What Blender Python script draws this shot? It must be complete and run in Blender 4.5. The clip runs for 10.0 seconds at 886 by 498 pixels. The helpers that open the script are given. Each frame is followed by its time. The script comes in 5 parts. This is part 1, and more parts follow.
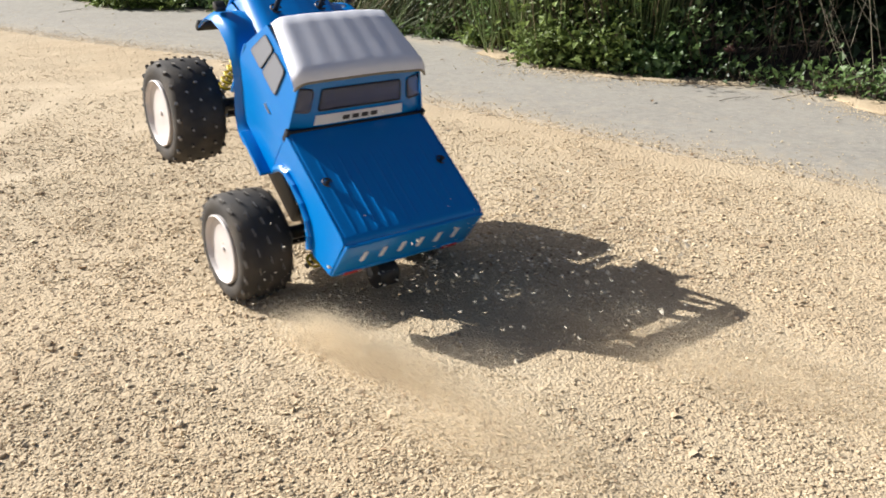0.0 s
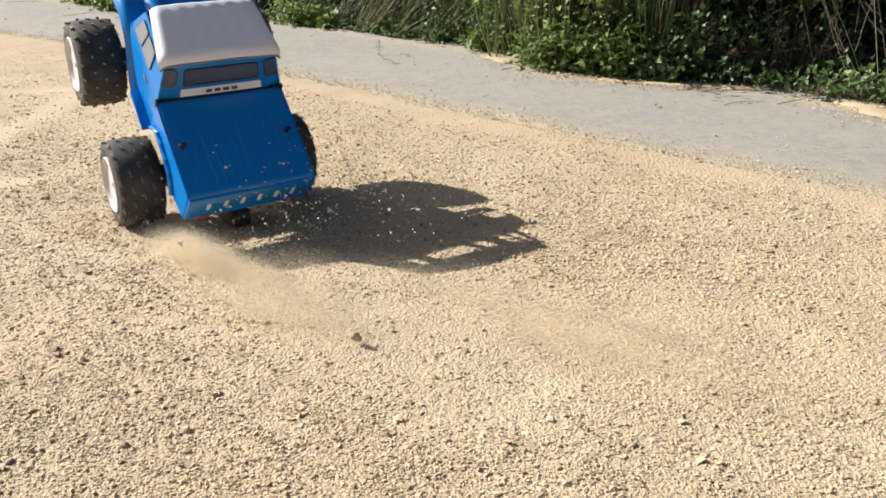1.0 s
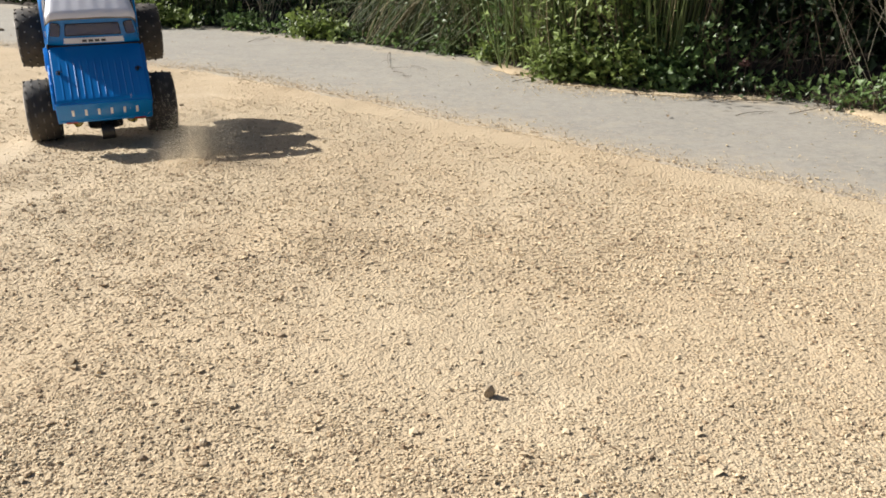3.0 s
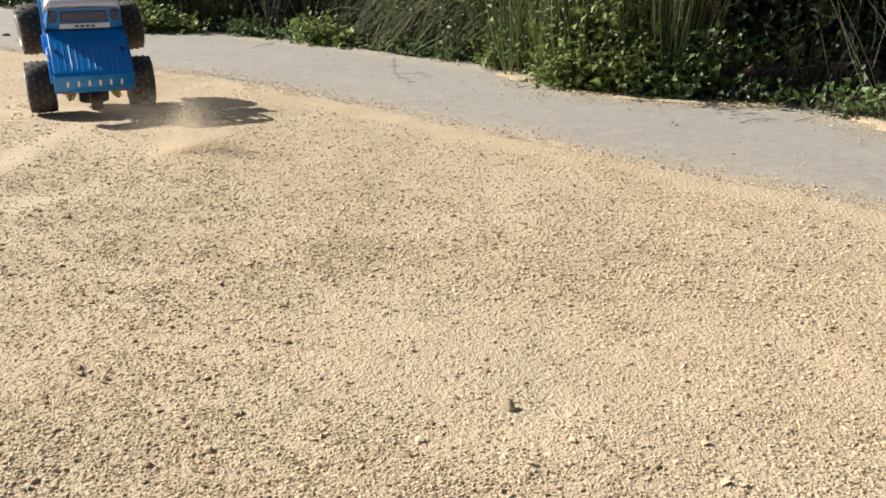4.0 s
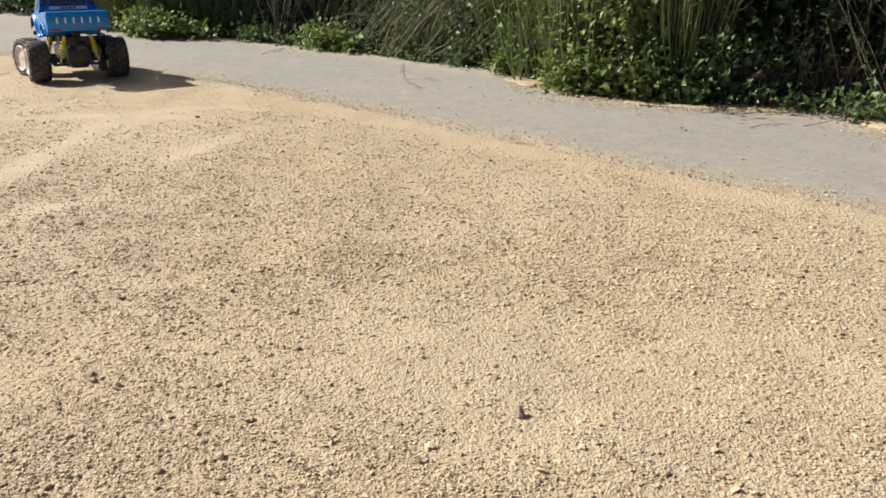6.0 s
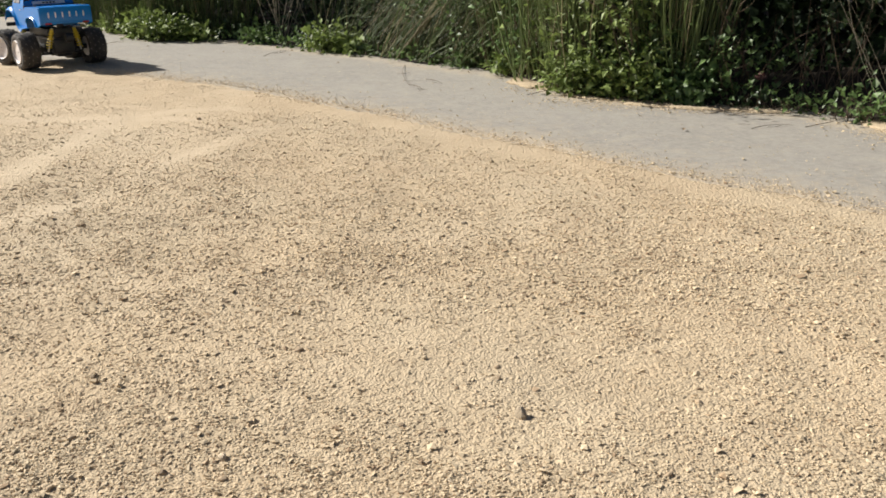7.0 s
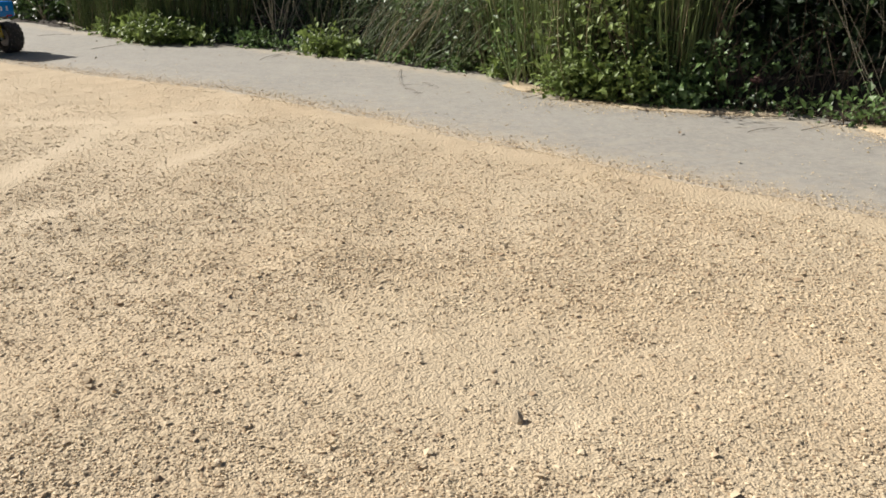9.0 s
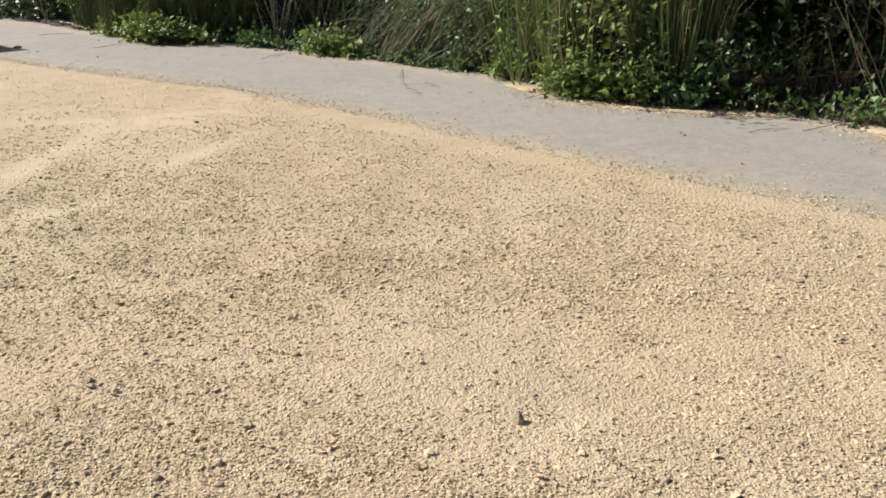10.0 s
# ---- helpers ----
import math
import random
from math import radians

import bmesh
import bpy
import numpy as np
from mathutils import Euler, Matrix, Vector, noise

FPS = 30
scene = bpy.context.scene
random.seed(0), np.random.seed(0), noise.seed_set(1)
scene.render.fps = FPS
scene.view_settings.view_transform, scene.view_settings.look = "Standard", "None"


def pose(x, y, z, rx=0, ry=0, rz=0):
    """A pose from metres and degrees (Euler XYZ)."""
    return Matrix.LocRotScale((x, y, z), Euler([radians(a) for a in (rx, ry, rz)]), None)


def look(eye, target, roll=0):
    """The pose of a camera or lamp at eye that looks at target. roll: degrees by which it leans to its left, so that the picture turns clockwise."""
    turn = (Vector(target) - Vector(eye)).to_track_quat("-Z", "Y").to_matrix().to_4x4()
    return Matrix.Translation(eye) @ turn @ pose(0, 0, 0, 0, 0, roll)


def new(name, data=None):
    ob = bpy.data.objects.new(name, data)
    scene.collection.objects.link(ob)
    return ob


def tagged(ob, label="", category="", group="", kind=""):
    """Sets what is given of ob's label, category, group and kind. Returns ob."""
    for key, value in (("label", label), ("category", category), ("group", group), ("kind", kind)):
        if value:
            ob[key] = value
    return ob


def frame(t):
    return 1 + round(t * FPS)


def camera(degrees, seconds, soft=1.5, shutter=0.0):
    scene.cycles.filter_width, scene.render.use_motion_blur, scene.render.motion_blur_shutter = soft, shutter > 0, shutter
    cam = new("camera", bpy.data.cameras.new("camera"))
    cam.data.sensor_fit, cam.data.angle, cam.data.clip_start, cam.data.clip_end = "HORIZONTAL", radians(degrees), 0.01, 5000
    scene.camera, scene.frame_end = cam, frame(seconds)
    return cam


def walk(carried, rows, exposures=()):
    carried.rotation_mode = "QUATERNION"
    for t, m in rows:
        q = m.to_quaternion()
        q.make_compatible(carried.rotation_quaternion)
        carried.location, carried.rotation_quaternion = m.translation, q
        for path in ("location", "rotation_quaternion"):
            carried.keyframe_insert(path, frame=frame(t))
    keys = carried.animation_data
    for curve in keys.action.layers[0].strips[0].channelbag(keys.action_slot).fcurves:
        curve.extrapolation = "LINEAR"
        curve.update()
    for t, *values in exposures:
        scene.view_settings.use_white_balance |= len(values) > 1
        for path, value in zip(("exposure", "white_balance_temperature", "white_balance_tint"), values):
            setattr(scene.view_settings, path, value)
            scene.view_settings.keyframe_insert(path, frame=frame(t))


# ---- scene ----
import functools

cam = camera(55.36, 10.0, soft=1.7, shutter=0.35)

H_EYE = 0.3810


def eye(dx, dy, dz, pitch, lean, turn):
    """Camera pose: small shift from the standing point, tilt, lean and turn in degrees."""
    return (Matrix.Translation((dx, dy, H_EYE + dz)) @ Matrix.Rotation(radians(turn), 4, "Z")
            @ Matrix.Rotation(radians(90 + pitch), 4, "X") @ Matrix.Rotation(radians(lean), 4, "Z"))


walk(cam, [
    (0, eye(0.0114, 0.0002, -0.0090, -21.951, 0.587, -1.833)),
    (0.5, eye(0.0105, -0.0003, -0.0079, -21.775, 0.574, -1.744)),
    (1, eye(0.0079, 0.0016, -0.0075, -21.733, 0.571, -1.654)),
    (1.5, eye(0.0085, -0.0004, -0.0079, -21.454, 0.306, -1.343)),
    (2, eye(0.0066, 0.0001, -0.0068, -21.364, 0.253, -1.207)),
    (2.5, eye(0.0054, 0.0001, -0.0061, -21.207, 0.107, -1.017)),
    (4, eye(0.0010, 0.0014, -0.0040, -20.640, 0.212, -0.701)),
    (4.5, eye(0.0013, 0.0004, -0.0027, -20.527, 0.138, -0.447)),
    (5, eye(0.0010, 0.0000, -0.0031, -20.422, -0.007, -0.213)),
    (5.5, eye(0.0005, -0.0005, -0.0008, -20.437, -0.010, -0.107)),
    (6.8, eye(0.0001, -0.0005, -0.0012, -20.147, -0.164, 0.045)),
    (7, eye(-0.0001, -0.0005, -0.0017, -20.222, -0.187, 0.049)),
    (7.5, eye(0.0000, -0.0000, 0.0000, -20.216, -0.121, -0.000)),
    (8, eye(0.0007, 0.0008, -0.0004, -20.124, -0.136, -0.010)),
    (8.5, eye(-0.0001, 0.0001, 0.0002, -20.045, -0.089, -0.172)),
    (9, eye(0.0003, 0.0008, -0.0009, -20.015, -0.190, -0.191)),
    (9.5, eye(0.0012, 0.0001, -0.0003, -20.046, -0.166, -0.107)),
    (10, eye(0.0007, 0.0012, -0.0007, -20.027, -0.103, -0.095)),
], exposures=((0, 0.73, 6220, 10), (1, 0.73, 6290, 10), (2.5, 0.67, 6370, 10), (4.5, 0.56, 6450, 10), (5, 0.52, 6480, 10), (10, 0.53, 6380, 10)))

# ---- world and sun ----
SUN_AZ, SUN_EL = 160.5, 35.5
to_sun = Vector((math.cos(radians(SUN_AZ)) * math.cos(radians(SUN_EL)),
                 math.sin(radians(SUN_AZ)) * math.cos(radians(SUN_EL)), math.sin(radians(SUN_EL))))
world = bpy.data.worlds.new("world")
scene.world = world
world.use_nodes = True
wn = world.node_tree.nodes
sky = wn.new("ShaderNodeTexSky")
sky.sky_type = "NISHITA"
sky.sun_disc = False
sky.sun_elevation = radians(SUN_EL)
sky.sun_rotation = radians(90 - SUN_AZ)
sky.air_density, sky.dust_density, sky.ozone_density = 0.7, 2.8, 0.6
wn["Background"].inputs["Strength"].default_value = 0.052
world.node_tree.links.new(sky.outputs[0], wn["Background"].inputs[0])
sun = new("sun", bpy.data.lights.new("sun", "SUN"))
sun.data.energy, sun.data.angle, sun.data.color = 5.0, radians(0.53), (1.0, 0.955, 0.88)
sun.matrix_world = look(to_sun * 20, (0, 0, 0))


# ---- materials ----
def material(name, base, rough=0.6, metal=0.0, grain=(), bump=0.0, bump_scale=200.0, island=0.0, thing=0.0,
             through_light=0.0, coat=0.0, coords="Object"):
    """Principled material. grain: (scale, amount, colour) noise layers; island/thing: random brightness spread."""
    m = bpy.data.materials.new(name)
    m.use_nodes = True
    nt = m.node_tree
    n, link = nt.nodes, nt.links.new
    b = n["Principled BSDF"]
    b.inputs["Roughness"].default_value = rough
    b.inputs["Metallic"].default_value = metal
    b.inputs["Coat Weight"].default_value = coat
    b.inputs["Coat Roughness"].default_value = 0.12
    tc = n.new("ShaderNodeTexCoord")
    rgb = n.new("ShaderNodeRGB")
    rgb.outputs[0].default_value = (*base, 1)
    col = rgb.outputs[0]
    for scale, amount, colour in grain:
        tex = n.new("ShaderNodeTexNoise")
        tex.inputs["Scale"].default_value = scale
        tex.inputs["Detail"].default_value = 5
        link(tc.outputs[coords], tex.inputs["Vector"])
        ramp = n.new("ShaderNodeMapRange")
        ramp.inputs["From Min"].default_value, ramp.inputs["From Max"].default_value = 0.40, 0.68
        ramp.inputs["To Max"].default_value = amount
        link(tex.outputs["Fac"], ramp.inputs["Value"])
        mix = n.new("ShaderNodeMix")
        mix.data_type = "RGBA"
        link(ramp.outputs[0], mix.inputs["Factor"])
        link(col, mix.inputs["A"])
        mix.inputs["B"].default_value = (*colour, 1)
        col = mix.outputs["Result"]
    for spread, node, socket in ((island, "ShaderNodeNewGeometry", "Random Per Island"),
                                 (thing, "ShaderNodeObjectInfo", "Random")):
        if spread:
            src = n.new(node)
            mr = n.new("ShaderNodeMapRange")
            mr.inputs["To Min"].default_value, mr.inputs["To Max"].default_value = 1 - spread, 1 + spread
            link(src.outputs[socket], mr.inputs["Value"])
            hsv = n.new("ShaderNodeHueSaturation")
            link(mr.outputs[0], hsv.inputs["Value"])
            link(col, hsv.inputs["Color"])
            col = hsv.outputs[0]
    link(col, b.inputs["Base Color"])
    if bump:
        tex = n.new("ShaderNodeTexNoise")
        tex.inputs["Scale"].default_value = bump_scale
        tex.inputs["Detail"].default_value = 6
        link(tc.outputs[coords], tex.inputs["Vector"])
        bp = n.new("ShaderNodeBump")
        bp.inputs["Strength"].default_value = 0.8
        bp.inputs["Distance"].default_value = bump
        link(tex.outputs["Fac"], bp.inputs["Height"])
        link(bp.outputs[0], b.inputs["Normal"])
    if through_light:
        tr = n.new("ShaderNodeBsdfTranslucent")
        link(col, tr.inputs["Color"])
        ms = n.new("ShaderNodeMixShader")
        ms.inputs[0].default_value = through_light
        link(b.outputs[0], ms.inputs[1])
        link(tr.outputs[0], ms.inputs[2])
        link(ms.outputs[0], n["Material Output"].inputs["Surface"])
    return m


SAND = (0.53, 0.42, 0.275)
m_sand = material("sand", SAND, 0.95, grain=((9, 0.35, (0.67, 0.54, 0.37)), (13, 0.65, (0.42, 0.32, 0.20)), (55, 0.45, (0.46, 0.35, 0.22)),
                  (150, 0.35, (0.46, 0.35, 0.23)), (420, 0.4, (0.44, 0.33, 0.21)), (2.2, 0.35, (0.49, 0.42, 0.30))), bump=0.0045, bump_scale=180)
m_chip = material("gravel_chip", (0.575, 0.465, 0.31), 0.9, grain=((60, 0.4, (0.50, 0.39, 0.25)), (2.2, 0.35, (0.49, 0.42, 0.30)), (7, 0.3, (0.60, 0.47, 0.30)), (13, 0.4, (0.45, 0.345, 0.22))),
                  island=0.18)
m_brown_chip = material("brown_chip", (0.34, 0.245, 0.15), 0.9, grain=((60, 0.5, (0.25, 0.175, 0.105)),), island=0.3)
m_pebble = material("pebble", (0.58, 0.47, 0.33), 0.85, grain=((260, 0.5, (0.33, 0.26, 0.17)),), bump=0.0006,
                    bump_scale=700, thing=0.3)
m_dark_pebble = material("dark_pebble", (0.37, 0.275, 0.175), 0.9, grain=((300, 0.5, (0.42, 0.33, 0.22)),), thing=0.3)
m_path = material("worn_concrete", (0.222, 0.207, 0.174), 0.9, grain=((1.3, 0.5, (0.35, 0.31, 0.255)), (3.0, 0.5, (0.39, 0.36, 0.305)), (6.5, 0.5, (0.25, 0.24, 0.215)), (38, 0.4, (0.40, 0.38, 0.325)),
                  (16, 0.6, (0.215, 0.20, 0.178)), (90, 0.6, (0.38, 0.355, 0.305)), (300, 0.6, (0.23, 0.215, 0.195)), (900, 0.4, (0.42, 0.395, 0.345))),
                  bump=0.0014, bump_scale=300)


def add_sanding(m):
    """Blown sand over the concrete, thick along the edges and in thin drifts elsewhere."""
    n, link = m.node_tree.nodes, m.node_tree.links.new
    b = n["Principled BSDF"]
    old = b.inputs["Base Color"].links[0].from_socket
    at = n.new("ShaderNodeAttribute")
    at.attribute_name = "sanded"
    tc = n.new("ShaderNodeTexCoord")
    tex = n.new("ShaderNodeTexNoise")
    tex.inputs["Scale"].default_value, tex.inputs["Detail"].default_value, tex.inputs["Roughness"].default_value = 26, 8, 0.7
    link(tc.outputs["Object"], tex.inputs["Vector"])
    add = n.new("ShaderNodeMath")
    add.operation = "ADD"
    link(at.outputs["Fac"], add.inputs[0])
    link(tex.outputs["Fac"], add.inputs[1])
    mr = n.new("ShaderNodeMapRange")
    mr.inputs["From Min"].default_value, mr.inputs["From Max"].default_value = 0.55, 1.25
    mr.inputs["To Max"].default_value = 0.85
    link(add.outputs[0], mr.inputs["Value"])
    mix = n.new("ShaderNodeMix")
    mix.data_type = "RGBA"
    link(mr.outputs[0], mix.inputs["Factor"])
    link(old, mix.inputs["A"])
    mix.inputs["B"].default_value = (0.50, 0.40, 0.27, 1)
    link(mix.outputs["Result"], b.inputs["Base Color"])


add_sanding(m_path)


def add_swept(m):
    """Fine pale dust where wheels have swept the gravel bare."""
    n, link = m.node_tree.nodes, m.node_tree.links.new
    b = n["Principled BSDF"]
    at = n.new("ShaderNodeAttribute")
    at.attribute_name = "swept"
    mix = n.new("ShaderNodeMix")
    mix.data_type = "RGBA"
    link(at.outputs["Fac"], mix.inputs["Factor"])
    link(b.inputs["Base Color"].links[0].from_socket, mix.inputs["A"])
    mix.inputs["B"].default_value = (0.58, 0.47, 0.325, 1)
    link(mix.outputs["Result"], b.inputs["Base Color"])
    bump = b.inputs["Normal"].links[0].from_node
    mr = n.new("ShaderNodeMapRange")
    mr.inputs["To Min"].default_value, mr.inputs["To Max"].default_value = 0.85, 0.55
    link(at.outputs["Fac"], mr.inputs["Value"])
    link(mr.outputs[0], bump.inputs["Strength"])


def add_pebbling(m, scale, amount):
    """Small rounded lumps packed side by side, added to the fine relief."""
    n, link = m.node_tree.nodes, m.node_tree.links.new
    bump = m.node_tree.nodes["Principled BSDF"].inputs["Normal"].links[0].from_node
    fine = bump.inputs["Height"].links[0].from_socket
    tc = n.new("ShaderNodeTexCoord")
    cells = n.new("ShaderNodeTexVoronoi")
    cells.inputs["Scale"].default_value = scale
    link(tc.outputs["Object"], cells.inputs["Vector"])
    lump = n.new("ShaderNodeMath")
    lump.operation = "MULTIPLY"
    lump.inputs[1].default_value = -amount
    link(cells.outputs["Distance"], lump.inputs[0])
    add = n.new("ShaderNodeMath")
    add.operation = "ADD"
    link(fine, add.inputs[0])
    link(lump.outputs[0], add.inputs[1])
    link(add.outputs[0], bump.inputs["Height"])


add_swept(m_sand)
add_pebbling(m_sand, 430, 0.30)
m_soil = material("leaf_litter_soil", (0.035, 0.026, 0.017), 0.95, grain=((40, 0.6, (0.06, 0.045, 0.028)), (300, 0.5, (0.03, 0.022, 0.015))),
                  bump=0.006, bump_scale=90)
m_leaf = material("green_leaf", (0.13, 0.20, 0.066), 0.44, grain=((30, 0.5, (0.075, 0.135, 0.03)),), island=0.5, through_light=0.3)
# darker copy of the leaf green, with the shade on set-back plants in its colour
m_leaf_shade = material("shade_toned_leaf", (0.055, 0.095, 0.026), 0.4, grain=((25, 0.5, (0.03, 0.062, 0.02)),), island=0.5, through_light=0.22)
# leaf green darkened to stand in for the deep shade inside the hedge
m_hedge_shade = material("shade_dark_hedge_leaf", (0.026, 0.05, 0.015), 0.65, grain=((25, 0.5, (0.018, 0.035, 0.012)),), island=0.5, through_light=0.1)
m_leaf_pale = material("pale_leaf", (0.195, 0.25, 0.07), 0.52, grain=((30, 0.5, (0.12, 0.18, 0.04)),), island=0.45, through_light=0.3)
m_reed = material("rush_stalk", (0.125, 0.165, 0.05), 0.5, grain=((14, 0.5, (0.09, 0.135, 0.04)),), island=0.5, through_light=0.12)
m_straw = material("dry_straw", (0.21, 0.18, 0.09), 0.7, grain=((20, 0.5, (0.13, 0.12, 0.055)),), island=0.4)
m_grass = material("arching_grass", (0.07, 0.105, 0.028), 0.5, grain=((16, 0.35, (0.16, 0.165, 0.065)),), island=0.75, through_light=0.2)
m_twig = material("dead_twig", (0.12, 0.085, 0.055), 0.85, grain=((120, 0.5, (0.08, 0.055, 0.035)),), island=0.3)
m_stem = material("pale_stem", (0.33, 0.29, 0.21), 0.7, grain=((60, 0.5, (0.2, 0.17, 0.11)),), island=0.3)
m_flower = material("faded_flower", (0.10, 0.042, 0.034), 0.7, island=0.4)
m_dead_leaf = material("dead_leaf", (0.20, 0.145, 0.09), 0.8, island=0.4)

m_blue = material("blue_paint", (0.0012, 0.185, 0.57), 0.26, grain=((14, 0.25, (0.0015, 0.155, 0.47)), (90, 0.2, (0.005, 0.20, 0.53))),
                  coat=0.05, bump=0.0004, bump_scale=30)
m_white = material("white_soft_top", (0.80, 0.80, 0.85), 0.42, grain=((9, 0.25, (0.74, 0.74, 0.79)), (160, 0.08, (0.66, 0.64, 0.61))),
                   bump=0.0003, bump_scale=25)
m_rubber = material("black_rubber", (0.032, 0.029, 0.027), 0.8, grain=((30, 0.75, (0.12, 0.098, 0.074)), (260, 0.4, (0.045, 0.041, 0.036))),
                    bump=0.0004, bump_scale=500)
m_stud = material("dusty_stud", (0.30, 0.275, 0.24), 0.8, grain=((200, 0.5, (0.4, 0.35, 0.28)),))
m_rim = material("white_rim", (0.62, 0.575, 0.56), 0.4, grain=((40, 0.35, (0.62, 0.56, 0.48)),))
m_black = material("black_plastic", (0.018, 0.018, 0.019), 0.45, grain=((80, 0.4, (0.05, 0.045, 0.04)),))
m_trim = material("black_trim", (0.012, 0.012, 0.014), 0.5, grain=((90, 0.3, (0.03, 0.03, 0.03)),))
m_yellow = material("yellow_spring", (0.72, 0.55, 0.04), 0.4, grain=((90, 0.4, (0.35, 0.24, 0.03)),))
m_steel = material("steel_shaft", (0.55, 0.55, 0.56), 0.3, 1.0, grain=((200, 0.3, (0.35, 0.34, 0.33)),))
m_red = material("red_lamp", (0.33, 0.02, 0.015), 0.25, grain=((200, 0.3, (0.35, 0.01, 0.01)),), coat=0.5)
m_label = material("white_label", (0.76, 0.77, 0.80), 0.4, grain=((60, 0.3, (0.62, 0.62, 0.64)),))
m_ink = material("black_ink", (0.03, 0.03, 0.035), 0.5)
m_seat = material("dark_interior", (0.035, 0.03, 0.045), 0.7, grain=((60, 0.4, (0.05, 0.02, 0.02)),))
m_dust = material("dust_grain", (0.87, 0.775, 0.605), 0.95, island=0.05, through_light=0.5)
m_grit = material("grit_chip", (0.80, 0.73, 0.60), 0.8, island=0.25)


def glass_material(name, tint, clear):
    m = bpy.data.materials.new(name)
    m.use_nodes = True
    n, link = m.node_tree.nodes, m.node_tree.links.new
    b = n["Principled BSDF"]
    b.inputs["Base Color"].default_value = (*tint, 1)
    b.inputs["Roughness"].default_value = 0.16
    b.inputs["Specular IOR Level"].default_value = 0.45
    t = n.new("ShaderNodeBsdfTransparent")
    t.inputs[0].default_value = (0.75, 0.76, 0.78, 1)
    ms = n.new("ShaderNodeMixShader")
    ms.inputs[0].default_value = clear
    link(b.outputs[0], ms.inputs[1])
    link(t.outputs[0], ms.inputs[2])
    link(ms.outputs[0], n["Material Output"].inputs["Surface"])
    return m


m_glass = glass_material("tinted_window", (0.11, 0.125, 0.20), 0.42)
# paler grey base stands in for the reflection on the side panes
m_glass_side = glass_material("sheen_toned_side_window", (0.30, 0.31, 0.34), 0.3)


# ---- mesh helpers ----
def fast_mesh(name, verts, faces, mat, smooth=False):
    """A mesh from numpy arrays of vertices and triangles or quads."""
    verts, faces = np.asarray(verts, np.float32), np.asarray(faces, np.int32)
    me = bpy.data.meshes.new(name)
    k = faces.shape[1]
    me.vertices.add(len(verts))
    me.vertices.foreach_set("co", verts.ravel())
    me.loops.add(faces.size)
    me.loops.foreach_set("vertex_index", faces.ravel())
    me.polygons.add(len(faces))
    me.polygons.foreach_set("loop_start", np.arange(0, faces.size, k, dtype=np.int32))
    me.polygons.foreach_set("use_smooth", np.full(len(faces), smooth))
    me.materials.append(mat)
    me.update(calc_edges=True)
    return me


def child(name, data, parent, label="", kind=""):
    ob = new(name, data)
    ob.parent = parent
    return tagged(ob, label, kind=kind)


def part(name, bm, mat, parent, label="", smooth=True):
    """Links a bmesh as one mesh object under a thing or part."""
    me = bpy.data.meshes.new(name)
    bmesh.ops.recalc_face_normals(bm, faces=bm.faces)
    for f in bm.faces:
        f.smooth = smooth
    if smooth:
        for e in bm.edges:
            if len(e.link_faces) == 2 and e.calc_face_angle(0) > radians(38):
                e.smooth = False
    bm.to_mesh(me)
    bm.free()
    me.materials.append(mat)
    return child(name, me, parent, label)


def empty(name, m=None):
    ob = new(name)
    ob.empty_display_size = 0.05
    if m is not None:
        ob.matrix_world = m
    return ob


def bm_box(lo, hi, bevel=0.0, seg=2, bm=None):
    bm = bm or bmesh.new()
    lo, hi = Vector(lo), Vector(hi)
    made = bmesh.ops.create_cube(bm, size=1, matrix=Matrix.Translation((lo + hi) / 2) @ Matrix.Diagonal((*(hi - lo), 1)))["verts"]
    if bevel:
        edges = list({e for v in made for e in v.link_edges})
        bmesh.ops.bevel(bm, geom=edges, offset=bevel, segments=seg, affect="EDGES", profile=0.5)
    return bm


def bm_rod(a, b, r, r2=None, seg=12, bm=None):
    bm = bm or bmesh.new()
    a, b = Vector(a), Vector(b)
    turn = (b - a).to_track_quat("Z", "Y").to_matrix().to_4x4()
    bmesh.ops.create_cone(bm, cap_ends=True, segments=seg, radius1=r, radius2=r if r2 is None else r2, depth=(b - a).length,
                          matrix=Matrix.Translation((a + b) / 2) @ turn)
    return bm


def bm_lathe(profile, seg=40, axis="X"):
    """Turns a closed profile of (along, radius) about the x axis."""
    bm = bmesh.new()
    rings = []
    for i in range(seg):
        a = 2 * math.pi * i / seg
        rings.append([bm.verts.new((u, r * math.cos(a), r * math.sin(a))) for u, r in profile])
    n = len(profile)
    for i in range(seg):
        p, q = rings[i], rings[(i + 1) % seg]
        for j in range(n):
            k = (j + 1) % n
            if profile[j][1] < 1e-6 and profile[k][1] < 1e-6:
                continue
            bm.faces.new((p[j], p[k], q[k], q[j]))
    bmesh.ops.remove_doubles(bm, verts=bm.verts, dist=1e-6)
    return bm


def bm_sheet(point, us, vs, holes=(), thick=0.0016):
    """A curved plate: point(u, v) gives the place; cells in holes stay open; the plate has thickness."""
    bm = bmesh.new()
    grid = [[bm.verts.new(point(u, v)) for v in vs] for u in us]
    for i in range(len(us) - 1):
        for j in range(len(vs) - 1):
            if (i, j) not in holes:
                bm.faces.new((grid[i][j], grid[i + 1][j], grid[i + 1][j + 1], grid[i][j + 1]))
    bmesh.ops.delete(bm, geom=[v for v in bm.verts if not v.link_faces], context="VERTS")
    bmesh.ops.recalc_face_normals(bm, faces=bm.faces)
    bmesh.ops.solidify(bm, geom=list(bm.faces), thickness=thick)
    return bm


